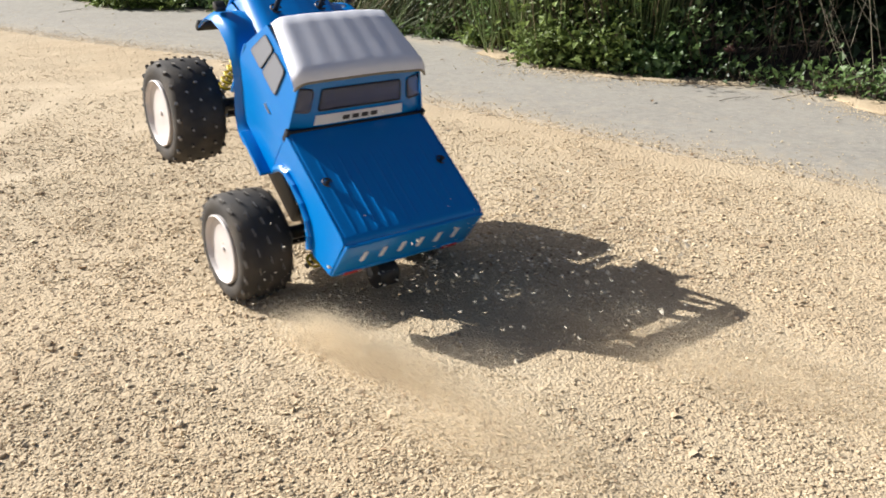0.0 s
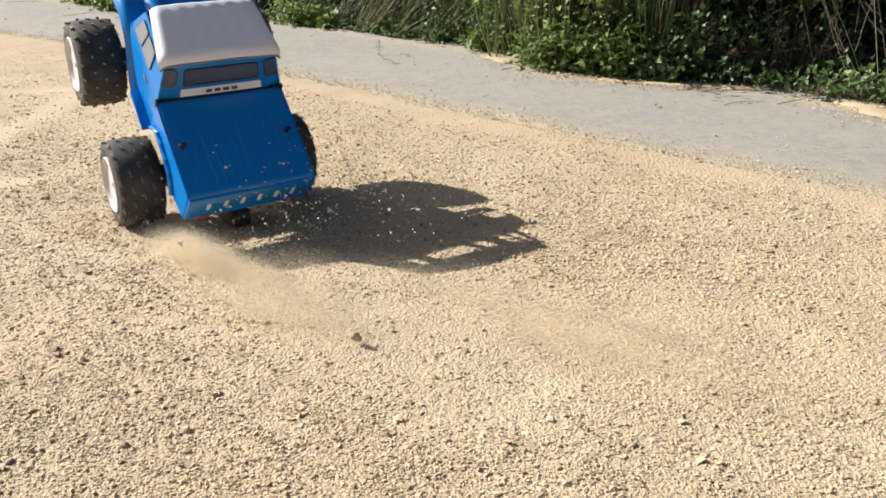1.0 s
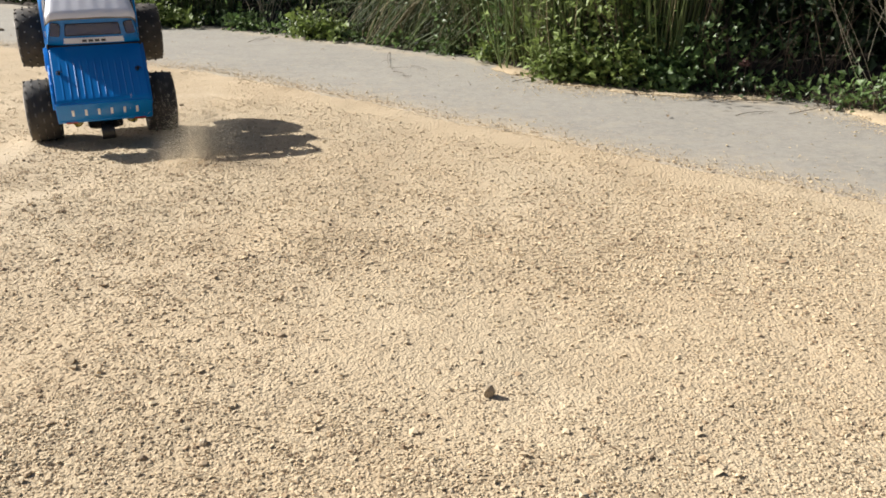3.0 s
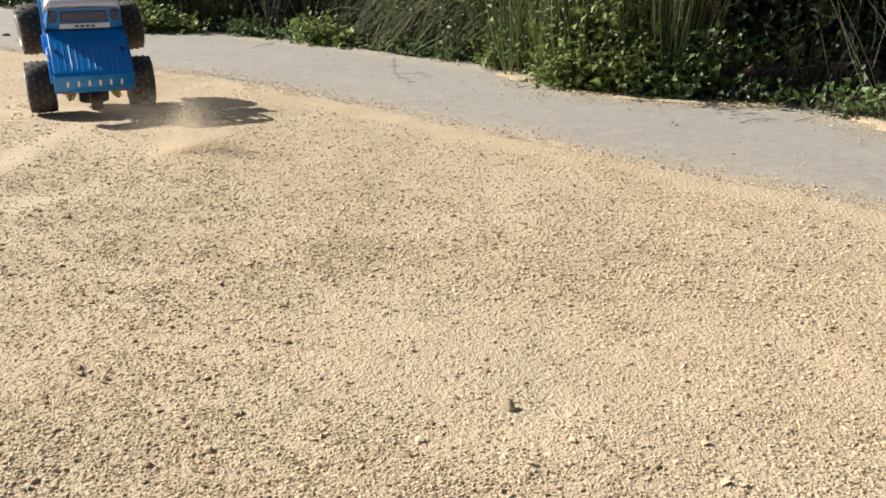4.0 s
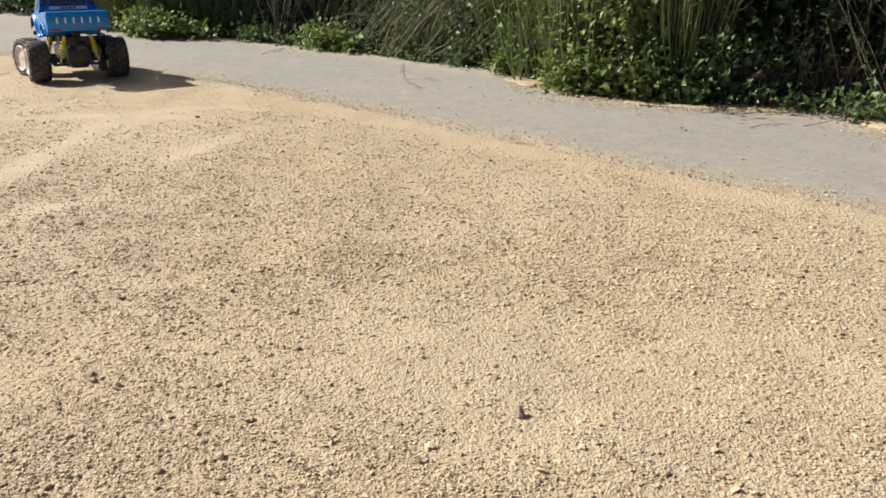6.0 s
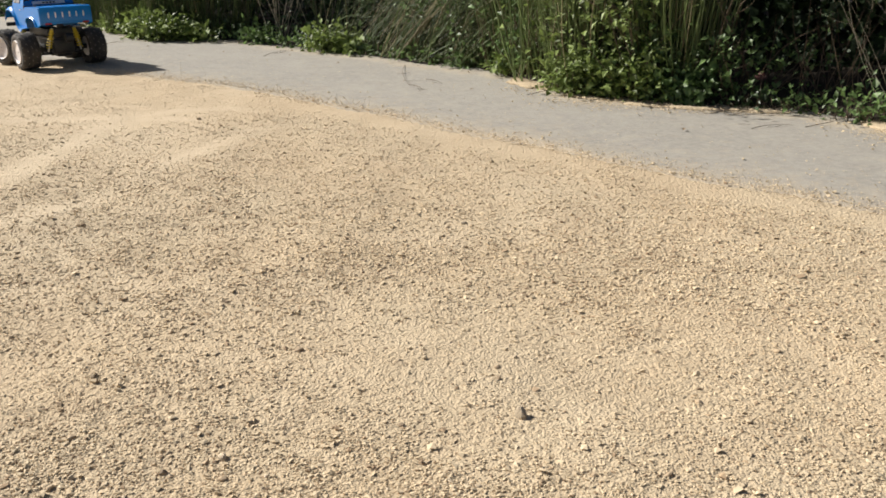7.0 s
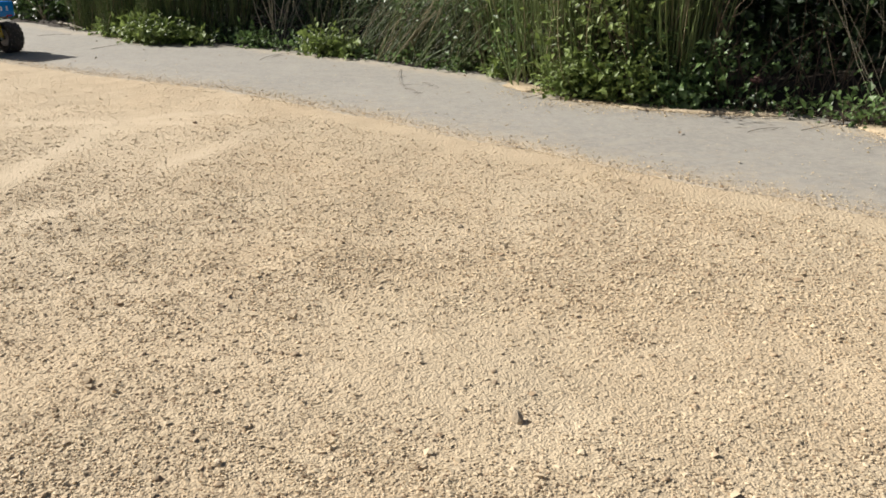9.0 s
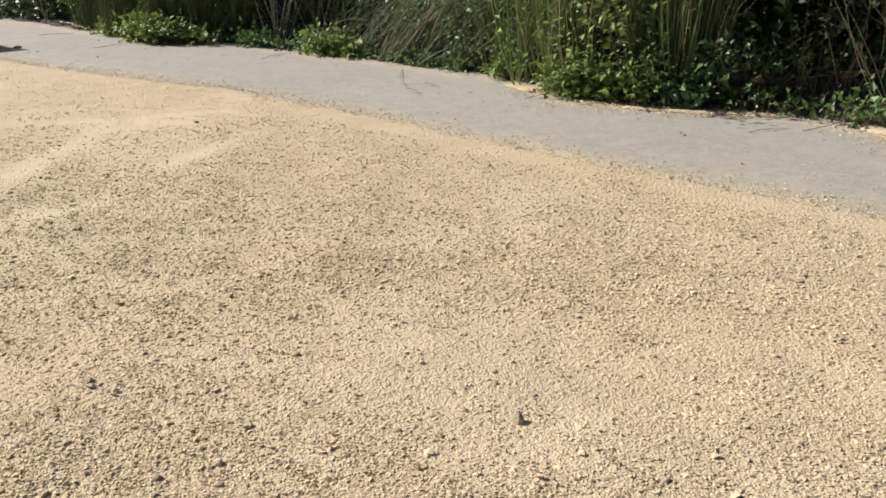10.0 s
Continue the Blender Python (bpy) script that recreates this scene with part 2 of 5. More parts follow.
def bm_plate(outline, x0, x1, bevel=0.0):
    """A plate with a (y, z) outline between x0 and x1."""
    bm = bmesh.new()
    a = [bm.verts.new((x0, y, z)) for y, z in outline]
    b = [bm.verts.new((x1, y, z)) for y, z in outline]
    n = len(outline)
    bm.faces.new(a)
    bm.faces.new(b[::-1])
    for i in range(n):
        bm.faces.new((a[i], b[i], b[(i + 1) % n], a[(i + 1) % n]))
    bmesh.ops.recalc_face_normals(bm, faces=bm.faces)
    if bevel:
        bmesh.ops.bevel(bm, geom=list(bm.edges), offset=bevel, segments=2, affect="EDGES")
    return bm


def bm_tube(points, r, seg=8, close=False, bm=None):
    """A round bead along points."""
    bm = bm or bmesh.new()
    pts = [Vector(p) for p in points]
    n = len(pts)
    rings = []
    for i, p in enumerate(pts):
        if close:
            d = pts[(i + 1) % n] - pts[i - 1]
        else:
            d = pts[min(i + 1, n - 1)] - pts[max(i - 1, 0)]
        q = d.normalized().to_track_quat("Z", "Y")
        rings.append([bm.verts.new(p + q @ Vector((r * math.cos(2 * math.pi * k / seg), r * math.sin(2 * math.pi * k / seg), 0)))
                      for k in range(seg)])
    for i in range(n if close else n - 1):
        a, b = rings[i], rings[(i + 1) % n]
        off = min(range(seg), key=lambda s: (a[0].co - b[s].co).length)
        for k in range(seg):
            bm.faces.new((a[k], a[(k + 1) % seg], b[(k + 1 + off) % seg], b[(k + off) % seg]))
    if not close:
        bm.faces.new(rings[0][::-1])
        bm.faces.new(rings[-1])
    return bm


def rounded(corners, r, steps=4):
    """A rounded loop in the plane of four 3D corners, for windows."""
    c = [Vector(p) for p in corners]
    out = []
    for i in range(4):
        p, a, b = c[i], c[i - 1], c[(i + 1) % 4]
        u, v = (a - p).normalized() * r, (b - p).normalized() * r
        for s in range(steps + 1):
            t = s / steps
            out.append(p + u * (1 - t) ** 2 + v * t ** 2)
    return out


def bm_fill(loop, thick):
    """A thin pane that fills a loop."""
    bm = bmesh.new()
    f = bm.faces.new([bm.verts.new(p) for p in loop])
    f.normal_update()
    nrm = f.normal.copy()
    ext = bmesh.ops.extrude_face_region(bm, geom=[f])
    for v in ext["geom"]:
        if isinstance(v, bmesh.types.BMVert):
            v.co -= nrm * thick
    return bm


# ---- ground, path and bank ----


def hashed(i, j, seed):
    h = np.sin(i * 127.1 + j * 311.7 + seed * 74.7) * 43758.5453
    return h - np.floor(h)


def value_noise(x, y, seed):
    """Smooth noise from 0 to 1 with one cell a unit."""
    i, j = np.floor(x), np.floor(y)
    u, v = x - i, y - j
    u, v = u * u * (3 - 2 * u), v * v * (3 - 2 * v)
    return ((hashed(i, j, seed) * (1 - u) + hashed(i + 1, j, seed) * u) * (1 - v)
            + (hashed(i, j + 1, seed) * (1 - u) + hashed(i + 1, j + 1, seed) * u) * v)


def height(x, y):
    """Small undulation of the gravel, in metres."""
    return (0.0050 * (value_noise(x * 7, y * 7, 1) - 0.5) + 0.0030 * (value_noise(x * 17, y * 17, 2) - 0.5)
            + 0.0018 * (value_noise(x * 41 + y * 9, y * 41, 3) - 0.5))


# edges of the concrete path: gravel side and planted side
NEAR = [(-9.0, 7.4), (-4.0, 4.75), (-1.493, 2.910), (-1.091, 2.618), (-0.771, 2.417), (-0.587, 2.317), (-0.404, 2.157), (-0.242, 1.995), (-0.102, 1.873), (0.023, 1.726), (0.132, 1.627), (0.231, 1.534), (0.318, 1.447), (0.399, 1.375), (0.471, 1.306), (0.546, 1.264), (0.605, 1.199), (0.639, 1.166),
        (0.95, 0.87), (1.6, 0.05), (3.5, -2.6), (8.0, -9.0)]
FAR = [(-9.0, 9.3), (-4.0, 5.95), (-2.251, 4.454), (-1.494, 3.823), (-1.188, 3.426), (-0.766, 3.342), (-0.439, 3.030), (-0.148, 2.781), (0.194, 2.448), (0.277, 2.128), (0.499, 2.012), (0.784, 1.874), (0.917, 1.716),
       (1.10, 1.50), (2.2, 0.3), (4.3, -2.2), (9.0, -8.6)]


def along(line, xs):
    return np.interp(xs, [p[0] for p in line], [p[1] for p in line])


def wobble(xs, seed, size):
    r = np.random.default_rng(seed)
    z = 0
    for k in range(7):
        z = z + size * 0.8 ** k * np.sin(xs * 4.0 * 1.75 ** k + r.uniform(0, 6.3))
    return z


def make_ground():
    near = np.linspace(-3.0, 2.2, 261)
    xs = np.concatenate([-3.0 - np.geomspace(0.1, 90, 14)[::-1], near, 2.2 + np.geomspace(0.1, 90, 14)])
    ys = np.concatenate([0.2 - np.geomspace(0.1, 90, 14)[::-1], np.linspace(0.2, 4.4, 211), 4.4 + np.geomspace(0.1, 120, 16)])
    gx, gy = np.meshgrid(xs, ys, indexing="ij")
    gz = height(gx, gy) * ((np.abs(gx) < 3.3) & (gy < 4.6) & (gy > 0))
    edge_fade = np.clip((along(NEAR, gx) - gy) / 0.12, 0, 1)
    gz = np.where(gy < along(NEAR, gx), gz * edge_fade + 0.002 * (1 - edge_fade), gz)
    gz = np.where(gy > along(NEAR, gx) + 0.004, np.minimum(gz, 0) - 0.002, gz)
    idx = np.arange(gx.size).reshape(gx.shape)
    f = np.stack([idx[:-1, :-1], idx[1:, :-1], idx[1:, 1:], idx[:-1, 1:]], -1).reshape(-1, 4)
    ob = new("ground", fast_mesh("ground", np.stack([gx, gy, gz], -1).reshape(-1, 3), f, m_sand, True))
    swept = bare_tracks(gx, gy) * np.clip(0.35 + value_noise(gx * 14, gy * 14, 8), 0, 1)
    swept = np.maximum(swept, 0.25 * np.clip(3 * value_noise(gx * 5.5 + 3, gy * 5.5, 18) - 1.9, 0, 1))
    ob.data.attributes.new("swept", "FLOAT", "POINT").data.foreach_set("value", swept.astype(np.float32).ravel())
    return tagged(ob, "pale tan crushed gravel and sand lot, loose and sunlit", "ground", kind="structure")


def make_path():
    xs = np.concatenate([np.linspace(-9, -3, 25)[:-1], np.linspace(-3, 1.3, 300), np.linspace(1.3, 8.0, 25)[1:]])
    ya = along(NEAR, xs) + wobble(xs, 3, 0.012)
    yb = along(FAR, xs) + wobble(xs, 4, 0.02) + 0.12
    rows = []
    stops = (0, 0.02, 0.05, 0.09, 0.14, 0.2, 0.3, 0.42, 0.55, 0.68, 0.78, 0.86, 0.92, 0.96, 1.0)
    for k, t in enumerate(stops):
        y = ya * (1 - t) + yb * t
        z = np.full_like(xs, 0.0030) + 0.0009 * np.sin(xs * 7 + 4 * t) * np.sin(t * 9 + xs * 3)
        if k == 0:
            z = z * 0 - 0.004
            y = y - 0.006
        rows.append(np.stack([xs, y, z], -1))
    v = np.stack(rows, 1)
    idx = np.arange(v.shape[0] * len(stops)).reshape(-1, len(stops))
    f = np.stack([idx[:-1, :-1], idx[1:, :-1], idx[1:, 1:], idx[:-1, 1:]], -1).reshape(-1, 4)
    ob = new("path", fast_mesh("path", v.reshape(-1, 3), f, m_path, True))
    # blown sand lies along both edges
    cross = v[:, :, 1]
    sanded = 0.28 * np.exp(-0.72 * (cross - ya[:, None]) / 0.04) + 0.26 * np.exp(-(cross - ya[:, None]) / 0.16) + 0.55 * np.exp(-0.72 * np.abs(yb[:, None] - 0.12 - cross) / 0.03)
    ob.data.attributes.new("sanded", "FLOAT", "POINT").data.foreach_set("value", np.clip(sanded, 0, 1).astype(np.float32).ravel())
    return tagged(ob, "worn pale grey concrete footpath dusted with sand", "path", kind="structure")


def make_bank():
    xs = np.linspace(-12, 11, 330)
    base = along(FAR, xs)
    rows = []
    for d, z in ((0.03, -0.004), (0.10, 0.012), (0.25, 0.03), (0.5, 0.06), (0.9, 0.10), (1.6, 0.16), (3.5, 0.2), (9.0, 0.1)):
        y = base + d * 1.2 + wobble(xs + d * 3, 9, 0.015)
        rows.append(np.stack([xs, y, z + wobble(xs * 2 + d * 7, 12, 0.006)], -1))
    v = np.stack(rows, 1)
    idx = np.arange(v.shape[0] * len(rows)).reshape(-1, len(rows))
    f = np.stack([idx[:-1, :-1], idx[1:, :-1], idx[1:, 1:], idx[:-1, 1:]], -1).reshape(-1, 4)
    ob = new("planted_bank", fast_mesh("planted_bank", v.reshape(-1, 3), f, m_soil, True))
    return tagged(ob, "low dark earth bank under the plants beside the path", "bank", kind="structure")



TRACKS = (((-0.9, 0.95), (-0.608, 1.158), (-0.535, 1.28), (-0.504, 1.462), (-0.464, 1.549), (-0.40, 1.75)),
          ((-0.742, 1.2), (-0.742, 1.464), (-0.734, 1.654), (-0.739, 1.865), (-0.632, 1.955), (-0.5, 2.0)),
          ((-1.3, 1.80), (-0.983, 1.868), (-0.806, 1.897), (-0.55, 1.86)))


def bare_tracks(x, y):
    """1 where earlier runs have swept the stones aside."""
    z = np.zeros(np.shape(x))
    for line in TRACKS:
        near = np.full(np.shape(x), 9.0)
        for (ax, ay), (bx, by) in zip(line, line[1:]):
            t = np.clip(((x - ax) * (bx - ax) + (y - ay) * (by - ay)) / ((bx - ax) ** 2 + (by - ay) ** 2), 0, 1)
            near = np.minimum(near, np.hypot(x - ax - t * (bx - ax), y - ay - t * (by - ay)))
        z = np.maximum(z, 0.7 * np.exp(-(near / 0.032) ** 2))
    return z


make_ground()
make_path()
make_bank()

# ---- loose gravel ----
OCTA = np.array([(1, 0, 0), (-1, 0, 0), (0, 1, 0), (0, -1, 0), (0, 0, 1), (0, 0, -1)], float)
OCTA_F = np.array([(0, 2, 4), (2, 1, 4), (1, 3, 4), (3, 0, 4), (2, 0, 5), (1, 2, 5), (3, 1, 5), (0, 3, 5)])


def turns(n, r):
    """n random rotation matrices."""
    q = r.normal(size=(n, 4))
    q /= np.linalg.norm(q, axis=1)[:, None]
    w, x, y, z = q.T
    return np.stack([np.stack([1 - 2 * (y * y + z * z), 2 * (x * y - z * w), 2 * (x * z + y * w)], -1),
                     np.stack([2 * (x * y + z * w), 1 - 2 * (x * x + z * z), 2 * (y * z - x * w)], -1),
                     np.stack([2 * (x * z - y * w), 2 * (y * z + x * w), 1 - 2 * (x * x + y * y)], -1)], 1)


def chips(places, radii, r, flat=0.62):
    """Angular stone chips as one vertex and face array."""
    n = len(places)
    shape = OCTA[None] * r.uniform(0.6, 1.25, (n, 6, 1)) + r.normal(0, 0.16, (n, 6, 3))
    shape = shape * np.stack([np.ones(n), r.uniform(0.6, 0.95, n), r.uniform(flat - 0.15, flat + 0.2, n)], -1)[:, None]
    v = np.einsum("nij,nkj->nki", turns(n, r), shape)
    v[:, :, 2] *= 0.54
    v = v * radii[:, None, None] + places[:, None]
    f = OCTA_F[None] + (np.arange(n) * 6)[:, None, None]
    return v.reshape(-1, 3), f.reshape(-1, 3)


def patches(x, y):
    """0 to 1: where the loose stone lies thicker; wheel tracks of earlier runs are swept bare."""
    z = -0.05 + 0.75 * value_noise(x * 4.3, y * 4.3, 5) + 0.65 * value_noise(x * 14 + y * 3, y * 14, 6)
    z = z - 0.85 * bare_tracks(x, y)
    return np.clip(z, 0.08, 1)


def make_gravel():
    r = np.random.default_rng(21)
    pale, dark = [], []
    # fine chips, middle chips, then coarse flat ones; far ones only where they still show
    for n, mean, spread, far, flat, near, proud in ((60000, 0.0011, 0.35, 2.0, 0.7, 0.4, 0.34), (190000, 0.00145, 0.38, 3.4, 0.6, 0.4, 0.42), (6000, 0.0024, 0.30, 3.4, 0.6, 0.4, 0.40),
                                                    (175000, 0.0020, 0.36, 3.3, 0.6, 0.74, 0.34), (46000, 0.0024, 0.35, 3.4, 0.6, 1.5, 0.24)):
        y = 1 / r.uniform(1 / far, 1 / near, n)
        x = r.uniform(-1, 1, n) * (0.60 * y + 0.08)
        # coarser stones fade out towards the near corner
        keep = (r.uniform(0, 1, n) < patches(x, y) * np.interp(y, (0.4, 0.85), (0.62, 1.0)) * np.clip((y - near) / 0.28 + (near < 0.5), 0, 1)) & (y < along(NEAR, x) + r.exponential(0.034, n) - 0.02)
        x, y = x[keep], y[keep]
        rad = np.clip(mean * np.exp(r.normal(0, spread, len(x))), 0.0006, 0.006)
        top = proud - 0.26 * np.clip((y - 1.5) / 0.7, 0, 1)
        z = height(x, y) + rad * (top - 0.62 * r.uniform(0, 1, len(x)))
        z = np.where(y > along(NEAR, x), 0.004 + rad * 0.3, z)
        place = np.stack([x, y, z], -1)
        brown = r.uniform(0, 1, len(x)) < 0.07 + 0.10 * value_noise(x * 5, y * 5, 31)
        for of_kind, batch in ((~brown, pale), (brown, dark)):
            batch.append(chips(place[of_kind], rad[of_kind], r, flat))
    for batch, mat, label in ((pale, m_chip, "loose angular tan gravel chips scattered over the sand"), (dark, m_brown_chip, "brown gravel chips mixed among the tan ones")):
        starts = np.cumsum([0] + [len(v) for v, _ in batch])
        tagged(new("gravel", fast_mesh("gravel", np.concatenate([v for v, _ in batch]), np.concatenate([f + k for (_, f), k in zip(batch, starts)]), mat)), label, "gravel", kind="stuff")
    # stones spilling over the path's edge
    n = 21000
    x = r.uniform(-2.4, 1.0, n)
    y = along(NEAR, x) + r.normal(-0.004, 0.05, n)
    rad = np.clip(0.0012 * np.exp(r.normal(0, 0.4, n)), 0.0006, 0.004)
    v, f = chips(np.stack([x, y, np.where(y > along(NEAR, x) - 0.01, 0.004, height(x, y)) + rad * r.uniform(-0.1, 0.4, n)], -1), rad, r)
    tagged(new("spilled_gravel", fast_mesh("spilled_gravel", v, f, m_chip)), "loose tan gravel spilling onto the path edge", "gravel", kind="stuff")
    # stones lying on the sand drifts
    for cx, cy, dx, dy, n in ((0.245, 2.261, 0.05, 0.07, 500), (0.42, 2.05, 0.09, 0.05, 1100), (0.66, 1.94, 0.11, 0.03, 1100), (0.93, 1.68, 0.06, 0.11, 1500)):
        x, y = r.normal(cx, dx, n), r.normal(cy, dy, n)
        rad = np.clip(0.0018 * np.exp(r.normal(0, 0.4, n)), 0.0008, 0.005)
        v, f = chips(np.stack([x, y, 0.006 + rad * r.uniform(0, 0.6, n)], -1), rad, r)
        tagged(new("drift_gravel", fast_mesh("drift_gravel", v, f, m_chip)), "tan grit lying on drifted sand by the plants", "gravel", kind="stuff")
    # crumbs on the path
    n = 4200
    x = r.uniform(-2.2, 1.2, n)
    t = np.where(r.uniform(size=n) < 0.6, r.exponential(0.1, n), r.uniform(0, 1, n))
    t = np.clip(t, 0, 0.98)
    y = along(NEAR, x) * (1 - t) + along(FAR, x) * t
    rad = np.clip(np.exp(r.normal(math.log(0.0013), 0.4, n)), 0.0008, 0.005)
    v, f = chips(np.stack([x, y, 0.0045 + rad * 0.3], -1), rad, r)
    ob = new("path_grit", fast_mesh("path_grit", v, f, m_chip))
    tagged(ob, "fine tan grit strewn over the grey path", "grit", kind="stuff")


make_gravel()


def sand_drift(name, places, label):
    """Low drifts of sand lying against the plants."""
    bm = bmesh.new()
    for cx, cy, sx, sy, turn, hgt in places:
        m = Matrix.Translation((cx, cy, 0.004)) @ Matrix.Rotation(radians(turn), 4, "Z") @ Matrix.Diagonal((sx, sy, hgt, 1))
        made = bmesh.ops.create_uvsphere(bm, u_segments=40, v_segments=16, radius=1, matrix=m)["verts"]
        for v in made:
            w = noise.noise(v.co * 22) * 0.35 + noise.noise(v.co * 60) * 0.2
            v.co.x += (v.co.x - cx) * w
            v.co.y += (v.co.y - cy) * w
    me = bpy.data.meshes.new(name)
    for f in bm.faces:
        f.smooth = True
    bm.to_mesh(me)
    bm.free()
    me.materials.append(m_sand)
    return tagged(new(name, me), label, "sand", kind="structure")


sand_drift("sand_drift", [(0.252, 2.325, 0.105, 0.060, -65, 0.006)], "small pale sand drift in the path corner by the plants")
sand_drift("sand_drift", [(0.36, 2.115, 0.06, 0.020, -40, 0.005), (0.47, 2.012, 0.05, 0.016, -35, 0.004), (0.585, 1.962, 0.06, 0.018, -20, 0.005), (0.72, 1.925, 0.07, 0.018, -14, 0.005)],
           "thin sand line along the planted edge of the path")
sand_drift("sand_drift", [(0.965, 1.68, 0.06, 0.14, 20, 0.008)], "pale sand spilling from the bank onto the path")


# ---- the radio-controlled truck ----
R_TYRE, BASE = 0.0572, 0.176
AX = 0.102   # half track, to the middle of a tyre


def make_wheel(truck, x, y, label):
    """Wheel: rim dish as the part, tyre with studs under it. Outer face towards the truck's side."""
    s = 1 if x > 0 else -1
    w = 0.0275
    prof = [(s * -0.022, 0.011), (s * -0.022, 0.030), (s * 0.010, 0.0332), (s * 0.024, 0.0345), (s * 0.0282, 0.0352), (s * 0.0292, 0.0340),
            (s * 0.0275, 0.0325), (s * 0.0250, 0.0312), (s * 0.0238, 0.0280), (s * 0.0240, 0.012), (s * 0.0245, 0.0075), (s * 0.0245, 0.0), (s * -0.006, 0.0), (s * -0.006, 0.011)]
    wheel = part("wheel", bm_lathe(prof, 40), m_rim, truck, label)
    wheel.location = (x, y, 0)
    r = R_TYRE - 0.0022
    tp = [(-w * 0.86, 0.0335), (-w * 1.0, 0.040), (-w * 1.01, 0.0465), (-w * 0.93, r - 0.004), (-w * 0.74, r - 0.0008), (0, r), (w * 0.74, r - 0.0008),
          (w * 0.93, r - 0.004), (w * 1.01, 0.0465), (w * 1.0, 0.040), (w * 0.86, 0.0335)]
    bm = bm_lathe(tp, 56)
    tyre = part("tyre", bm, m_rubber, wheel, "black rubber balloon tyre with short dusty studs")
    tyre.data.materials.append(m_stud)
    bm = bmesh.new()
    bm.from_mesh(tyre.data)
    for k in range(18):
        for j, u in enumerate((-0.88, -0.45, 0.0, 0.45, 0.88)):
            a = 2 * math.pi * (k + 0.5 * (j % 2)) / 18
            d = Vector((0.42 * u if abs(u) > 0.8 else 0, math.cos(a), math.sin(a))).normalized()
            base = Vector((u * w, 0, 0)) + Vector((0, math.cos(a), math.sin(a))) * (r - (0.0042 if abs(u) > 0.8 else 0.0012))
            big = 1.15 if abs(u) > 0.8 else 1.0
            made = len(bm.faces)
            bm_rod(base, base + d * 0.0031 * big, 0.0023 * big, 0.0015 * big, 7, bm)
            bm.faces.ensure_lookup_table()
            for f in bm.faces[made:]:
                if f.normal.dot(d) > 0.9:
                    f.material_index = 1
    bm.to_mesh(tyre.data)
    bm.free()
    # wheel nut
    nut = part("wheel_nut", bm_rod((s * 0.0240, 0, 0), (s * 0.0262, 0, 0), 0.0030, 0.0026, 6), m_rim, wheel, smooth=False)
    nut.location = (0, 0, 0)
    return wheel


def make_shock(truck, top, bottom):
    shock = part("shock_absorber", bm_rod(bottom, top, 0.0032, seg=12), m_steel, truck, "yellow coil spring shock absorber")
    a, b = Vector(bottom), Vector(top)
    turn = (b - a).to_track_quat("Z", "Y")
    n, loops = 70, 6
    pts = []
    for i in range(n):
        t = i / (n - 1)
        ang = t * loops * 2 * math.pi
        pts.append(a.lerp(b, 0.12 + 0.7 * t) + turn @ Vector((0.0072 * math.cos(ang), 0.0072 * math.sin(ang), 0)))
    part("coil_spring", bm_tube(pts, 0.0017, 6), m_yellow, shock)
    part("damper_body", bm_rod(a.lerp(b, 0.5), a.lerp(b, 0.97), 0.0052, seg=14), m_yellow, shock)
    return shock


def window(truck, wall, corners, r, name="window", glass=None):
    loop = rounded(corners, r)
    pane = part(name, bm_fill(loop, 0.0008), glass or m_glass, wall, "grey window with a black outline", smooth=False)
    pane.visible_shadow = False
    part("window_seal", bm_tube(loop, 0.0009, 6, close=True), m_trim, wall, "black window seal")
    return pane


